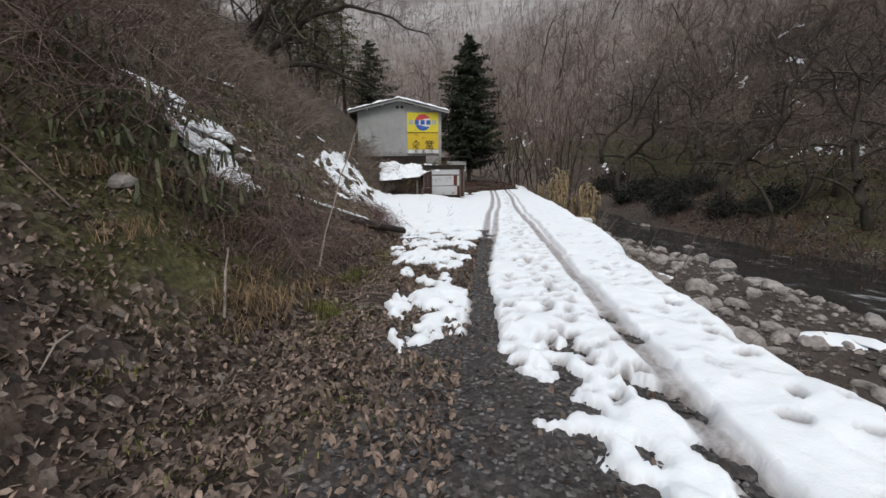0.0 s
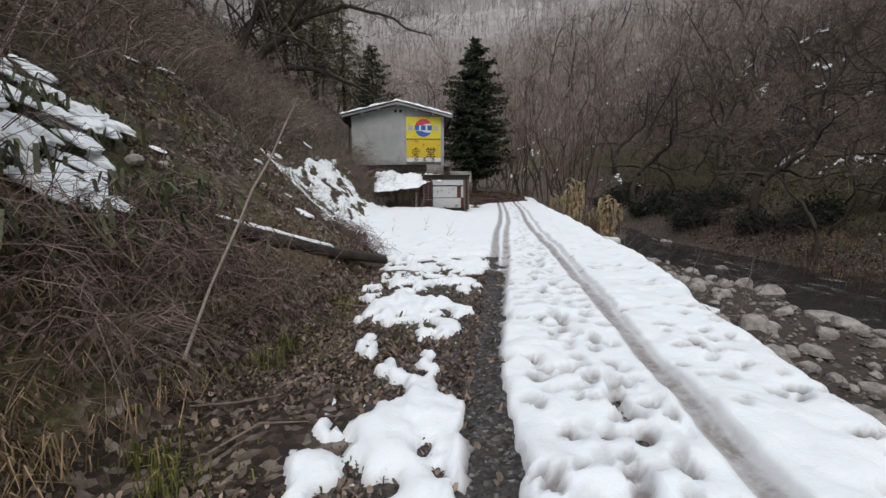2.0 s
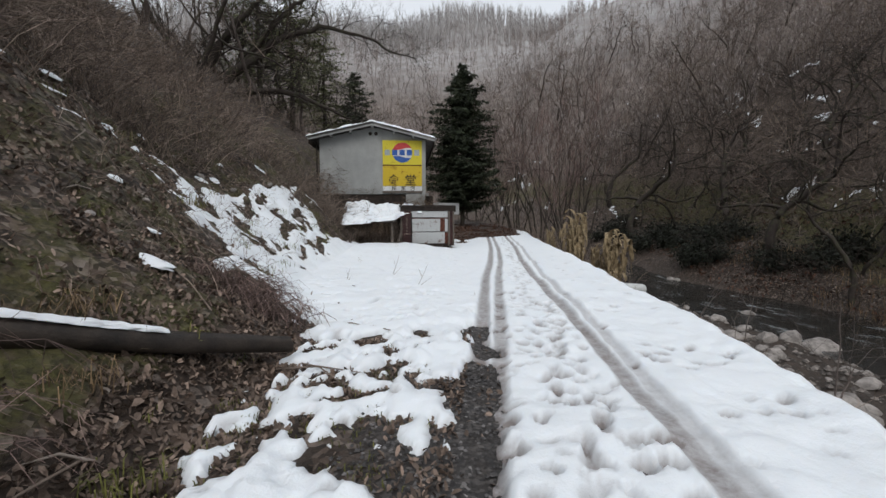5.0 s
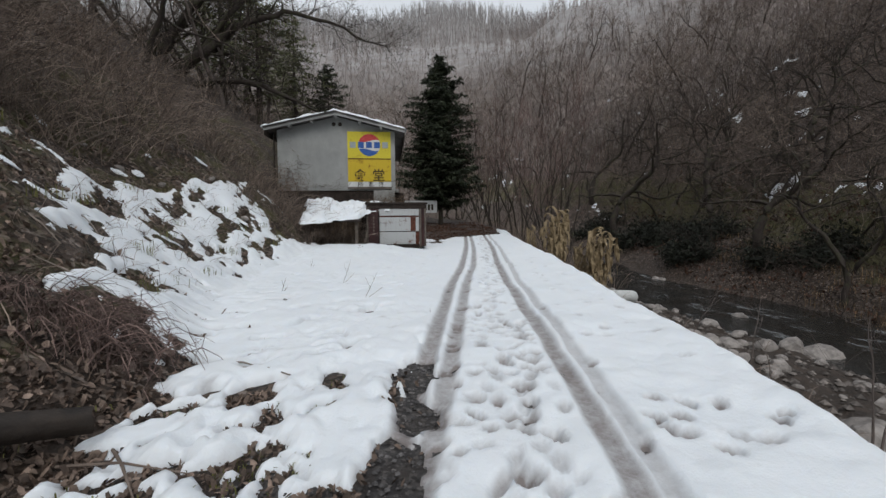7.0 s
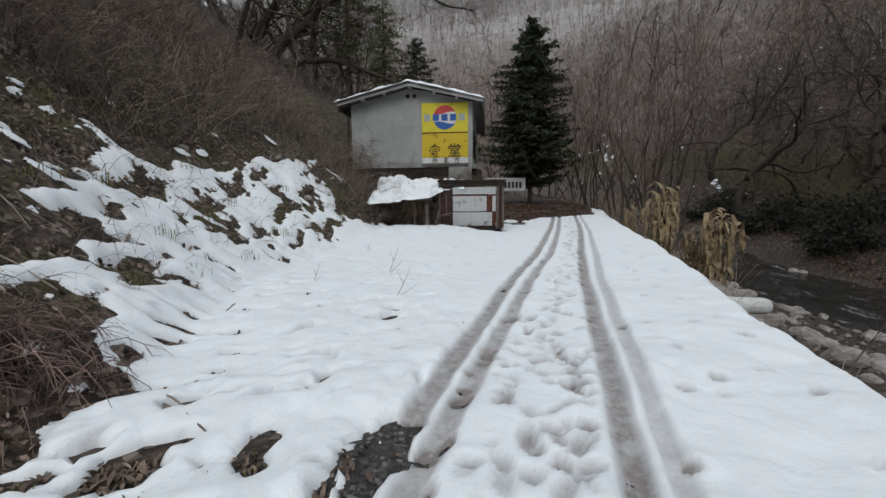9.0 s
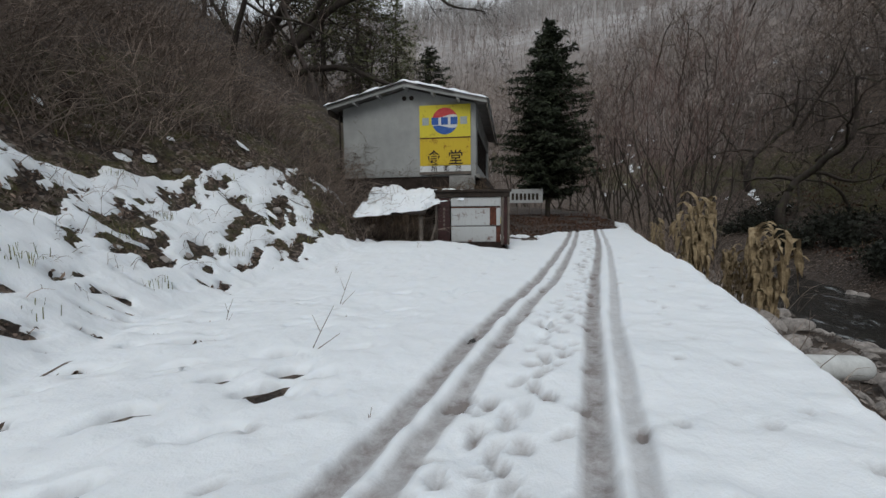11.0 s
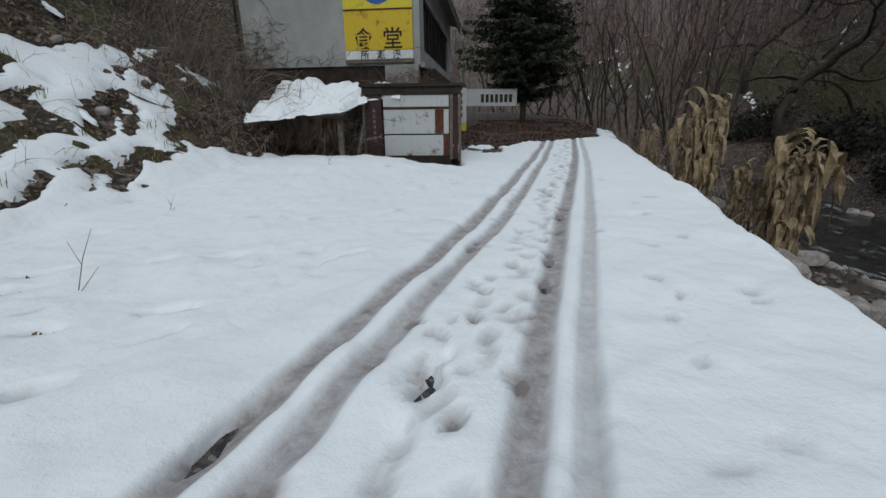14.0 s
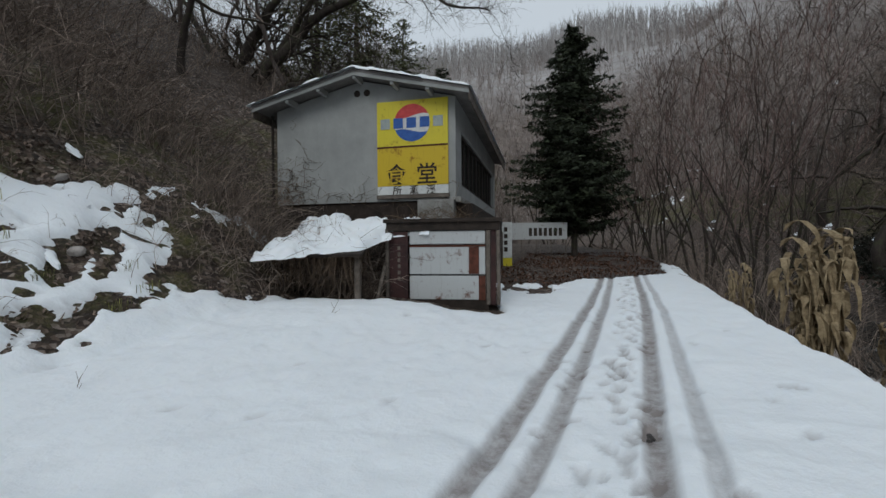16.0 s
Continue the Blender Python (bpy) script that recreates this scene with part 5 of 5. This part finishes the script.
# ---- snow caught on the bamboo grass and bank ----
def snow_lump(x, y, sx, sy, h, seed, lift=0.0, label="rounded cap of snow on bent undergrowth"):
    r = np.random.default_rng(seed)
    bm = bmesh.new()
    bmesh.ops.create_icosphere(bm, subdivisions=3, radius=1)
    for q in bm.verts:
        n_ = noise.noise(q.co * 1.7 + Vector((seed, 0, 0))) * 0.45 + noise.noise(q.co * 4 + Vector((seed, 3, 0))) * 0.15
        q.co *= 1 + n_
        if q.co.z < 0:
            q.co.z *= 0.35
    me_ = bpy.data.meshes.new("snow_lump")
    bm.to_mesh(me_)
    bm.free()
    me_.polygons.foreach_set("use_smooth", [True] * len(me_.polygons))
    me_.materials.append(SNOW)
    ob_ = new("snow_lump", me_)
    e = 0.25
    nx_, ny_ = (height(x + e, y) - height(x - e, y)) / (2 * e), (height(x, y + e) - height(x, y - e)) / (2 * e)
    up_ = Vector((-nx_ * 0.6, -ny_ * 0.6, 1)).to_track_quat("Z", "Y")
    ob_.matrix_world = Matrix.LocRotScale((x, y, height(x, y) + lift), up_, (sx, sy, h))
    return tagged(ob_, label, "snow", "snow lumps on the slope")


r9 = np.random.default_rng(14)
for i in range(34):
    q = r9.random()
    y = 8.0 + 2.4 * q + r9.normal(0, 0.25)
    x = float(road_x(y) - toe_left(y)) - (1.6 + 2.0 * q + r9.normal(0, 0.3))
    snow_lump(x, y, r9.uniform(0.07, 0.19), r9.uniform(0.12, 0.34), r9.uniform(0.05, 0.1), i, r9.uniform(0.1, 0.26))
for i, (x, y, sx, sy) in enumerate(((5.2, 9.2, 0.4, 0.55), (5.0, 8.2, 0.3, 0.4), (8.6, 8.4, 0.8, 0.5), (9.3, 8.0, 0.5, 0.35), (9.0, 14.4, 0.5, 0.5), (4.9, 6.8, 0.35, 0.5))):
    snow_lump(x, y, sx, sy, 0.09, 90 + i, 0.03, "sheet of old snow lying on the stream bank")
for i in range(24):
    y = r9.uniform(10.5, 24)
    x = float(road_x(y) - toe_left(y)) - r9.uniform(1.2, 4.8)
    snow_lump(x, y, r9.uniform(0.05, 0.16), r9.uniform(0.07, 0.28), r9.uniform(0.025, 0.06), 50 + i, 0.02, "small patch of snow among dead leaves")

# ---- fallen log, poles and sticks ----
def pole(name, pts, radii, material, label, category, sides=7):
    v_, f_ = tubes([(pts, radii)], sides)
    v_ = v_ + 0.12 * np.interp(np.arange(len(v_)), [0, len(v_)], [radii[0], radii[-1]])[:, None] * np.random.default_rng(len(label)).normal(0, 1, v_.shape)
    return tagged(new(name, mesh_from(name, v_, f_, material, flat=False)), label, category)


WETLOG = mat_mottle("black_wet_log", (0.01, 0.008, 0.007), (0.05, 0.038, 0.03), 5, 0.6, 0.6)
PALEWOOD = mat_mottle("barkless_pale_wood", (0.17, 0.14, 0.12), (0.34, 0.29, 0.25), 7, 0.8, 0.5)
LOG = [(-3.7, 9.4), (-3.15, 9.8), (-2.6, 10.2), (-1.8, 10.8), (-0.95, 11.4)]
LOG = [(x, y, max(height(x, y) + 0.07, zz)) for (x, y), zz in zip(LOG, (1.3, 1.0, 0.74, 0.44, 0.2))]
pole("log", LOG, [0.1, 0.1, 0.1, 0.095, 0.08], WETLOG, "black wet fallen log lying across the slope foot", "log", 10)
for i in range(9):
    p = Vector(LOG[1]).lerp(Vector(LOG[3]), i / 9)
    o = snow_lump(p.x, p.y, 0.15, 0.07, 0.04, 120 + i, 0.0, "snow lying along the fallen log")
    o.matrix_world = Matrix.LocRotScale((p.x, p.y, p.z + 0.09), Euler((0, 0.3, 0.63)), (0.17, 0.06, 0.04))
pole("leaning_pole", [(-2.75, 6.9, 0.35), (-2.66, 7.25, 0.74), (-2.5, 7.6, 1.2), (-2.43, 7.85, 1.46), (-2.28, 8.05, 1.77), (-2.2, 8.25, 2.02), (-2.06, 8.5, 2.39)], [0.014, 0.013, 0.012, 0.011, 0.009, 0.007, 0.004], PALEWOOD, "long pale leaning stick caught in the canes", "stick", 6)
pole("stick", [(-5.3, 4.7, 0.55), (-4.75, 5.0, 0.45), (-4.5, 5.2, 0.55), (-4.25, 5.5, 0.72)], [0.03, 0.03, 0.025, 0.018], PALEWOOD, "pale crooked branch lying on the leaves", "stick", 6)
pole("stick", [(-3.55, 5.5, 0.2), (-3.6, 5.9, 0.55), (-3.62, 6.2, 0.75)], [0.014, 0.012, 0.006], PALEWOOD, "broken upright stick on the bank", "stick", 5)
for i in range(40):
    y = r9.uniform(3, 20)
    x = float(road_x(y)) - float(toe_left(y)) - r9.uniform(-0.6, 3.2)
    a, ln = r9.uniform(0, 6.28), r9.uniform(0.25, 0.9)
    p = [(x + math.cos(a) * ln * k, y + math.sin(a) * ln * k) for k in (0, 0.5, 1)]
    pole("stick", [(px, py, height(px, py) + 0.03 + 0.05 * (k == 1)) for k, (px, py) in enumerate(p)], [0.011, 0.009, 0.004], TWIG if i % 3 else PALEWOOD, "dead twig lying on the leaf litter", "stick", 4)["group"] = "fallen twigs"
# bare saplings poking through the yard snow
for x, y, h, ln in ((1.2, 15.6, 0.5, 0.25), (1.0, 17.8, 0.55, 0.2), (0.3, 20.5, 0.3, 0.1), (1.9, 23.5, 0.3, 0.15), (-0.2, 16.8, 0.35, 0.1), (2.0, 14.2, 0.16, 0.02)):
    z0 = height(x, y)
    v, f = tubes([([(x, y, z0), (x + ln * 0.6, y, z0 + h * 0.6), (x + ln, y + 0.05, z0 + h)], [0.005, 0.004, 0.002]), ([(x + 0.02, y, z0 + 0.03), (x + ln * 1.3, y - 0.05, z0 + h * 0.5)], [0.005, 0.002]), ([(x + ln * 0.5, y, z0 + h * 0.5), (x + ln * 0.2, y, z0 + h * 0.85)], [0.004, 0.002])], 4)
    tagged(new("sapling", mesh_from("sapling", v, f, TWIG)), "thin bare sapling standing in the yard snow", "sapling", "saplings in the snow")
# leaning twigs over the stream bank
for k, (x, y) in enumerate(((6.9, 11.5), (7.1, 11.7), (8.4, 15.8), (7.8, 14.0))):
    z0 = height(x, y)
    r = np.random.default_rng(700 + k)
    out = [[], [], []]
    grow(r, (x, y, z0), (0.9, 0.3, 0.75), r.uniform(1.6, 3.2), 0.02, 0, out, 0.45, 4, 0.1, 0.1, 0.004)
    v, f = tubes([l for o in out for l in o], 4)
    tagged(new("leaning_branch", mesh_from("leaning_branch", v, f, BARK_GREY)), "bare branch leaning out over the stream", "branch", "branches over the stream")

# ---- white drain pipes at the brink ----
def pipe(p0, p1, radius, label):
    ob_ = thing("drain_pipe", label=label, category="pipe")
    p0, p1 = np.array(p0), np.array(p1)
    v_, f_ = tubes([([p0, p0 + (p1 - p0) * 0.97, p1, p1 + (p1 - p0) * 0.02], [radius, radius, radius * 0.93, 0.002])], 18)
    raw_part("tube", mesh_from("tube", v_, f_, WHITE, flat=False), ob_)
    return ob_


pipe((5.75, 15.53, -0.14), (6.98, 15.8, -0.28), 0.13, "white drain pipe jutting from the snowy bank")
pipe((4.75, 10.45, height(4.75, 10.45) + 0.03), (5.45, 10.65, height(5.45, 10.65) + 0.06), 0.085, "white drain pipe half buried in the bank")

# ---- dry corn standing on the brink ----
def corn(seed, tall, n_leaves=19):
    r = np.random.default_rng(seed)
    ob_ = thing("corn_stalk", label="dry straw-coloured corn stalk with drooping leaves", category="corn", group="dry corn on the brink")
    lean = r.normal(0, 0.16, 2)
    top = np.array([lean[0] * tall, lean[1] * tall, tall])
    bend = top + np.array([r.normal(0, 0.16), r.normal(0, 0.1), r.uniform(-0.25, 0.12)])
    v_, f_ = tubes([([(0, 0, -0.3), top * 0.5 + r.normal(0, 0.03, 3), top, bend], [0.019, 0.017, 0.012, 0.007])], 6)
    raw_part("stalk", mesh_from("stalk", v_, f_, CORN, flat=False), ob_)
    for j in range(n_leaves):
        b = top * (0.22 + 0.78 * (j + r.random()) / n_leaves)
        a, ln, w = r.uniform(0, 6.28), r.uniform(0.4, 0.8), r.uniform(0.03, 0.065)
        o = np.array([math.cos(a), math.sin(a), 0])
        # blade leaves the stalk upward, arches over and hangs, curling on the way
        ang, p, tw = r.uniform(0.6, 1.5), b, r.normal(0, 1.6)
        turn = r.uniform(0.35, 1.7)
        V_, F_ = [], []
        for k in range(7):
            an = a + 1.57 + tw * k / 6 + r.normal(0, 0.2)
            wide = w * (0.45, 0.9, 1.0, 0.95, 0.8, 0.5, 0.08)[k]
            sd_ = np.array([math.cos(an), math.sin(an), 0.25 * math.sin(3 * k + seed)]) * wide
            fold = np.array([math.cos(an + 1.57), math.sin(an + 1.57), 0.2]) * wide * r.uniform(0.3, 0.9)
            V_ += [p - sd_, p + fold, p + sd_]
            if k:
                i = 3 * (k - 1)
                F_ += [(i, i + 1, i + 4, i + 3), (i + 1, i + 2, i + 5, i + 4)]
            p = p + (o * math.cos(ang) * 0.58 + np.array([0, 0, math.sin(ang)])) * ln / 6 + r.normal(0, 0.012, 3)
            ang = max(ang - turn, -1.5)
        raw_part("leaf", mesh_from("leaf", V_, F_, CORN), ob_)
    return ob_


stalks = [corn(800 + i, t) for i, t in enumerate((1.9, 1.7, 1.45, 1.6))]
clumps = [(10.5, 24.5, 0.24, 8, 0.9, 1.6), (11.05, 22.3, 0.24, 8, 0.3, 1.1), (10.35, 26.4, 0.2, 4, 0.7, 1.1), (10.85, 23.4, 0.3, 6, -0.3, 0.3)]
i = 0
for cx, cy, near_, count, lo, hi in clumps:
    for _ in range(count):
        src = stalks[i % 4]
        x, y = cx + r9.normal(0, near_ * 0.6), cy + r9.normal(0, near_)
        m = place(src, x, y, r9.uniform(0, 6.28), (r9.uniform(lo, hi) - height(x, y)) / (1.9, 1.7, 1.45, 1.6)[i % 4])
        if i < 4:
            src.matrix_world = m
        else:
            copy_thing(src, m).scale = m.to_scale()
        i += 1
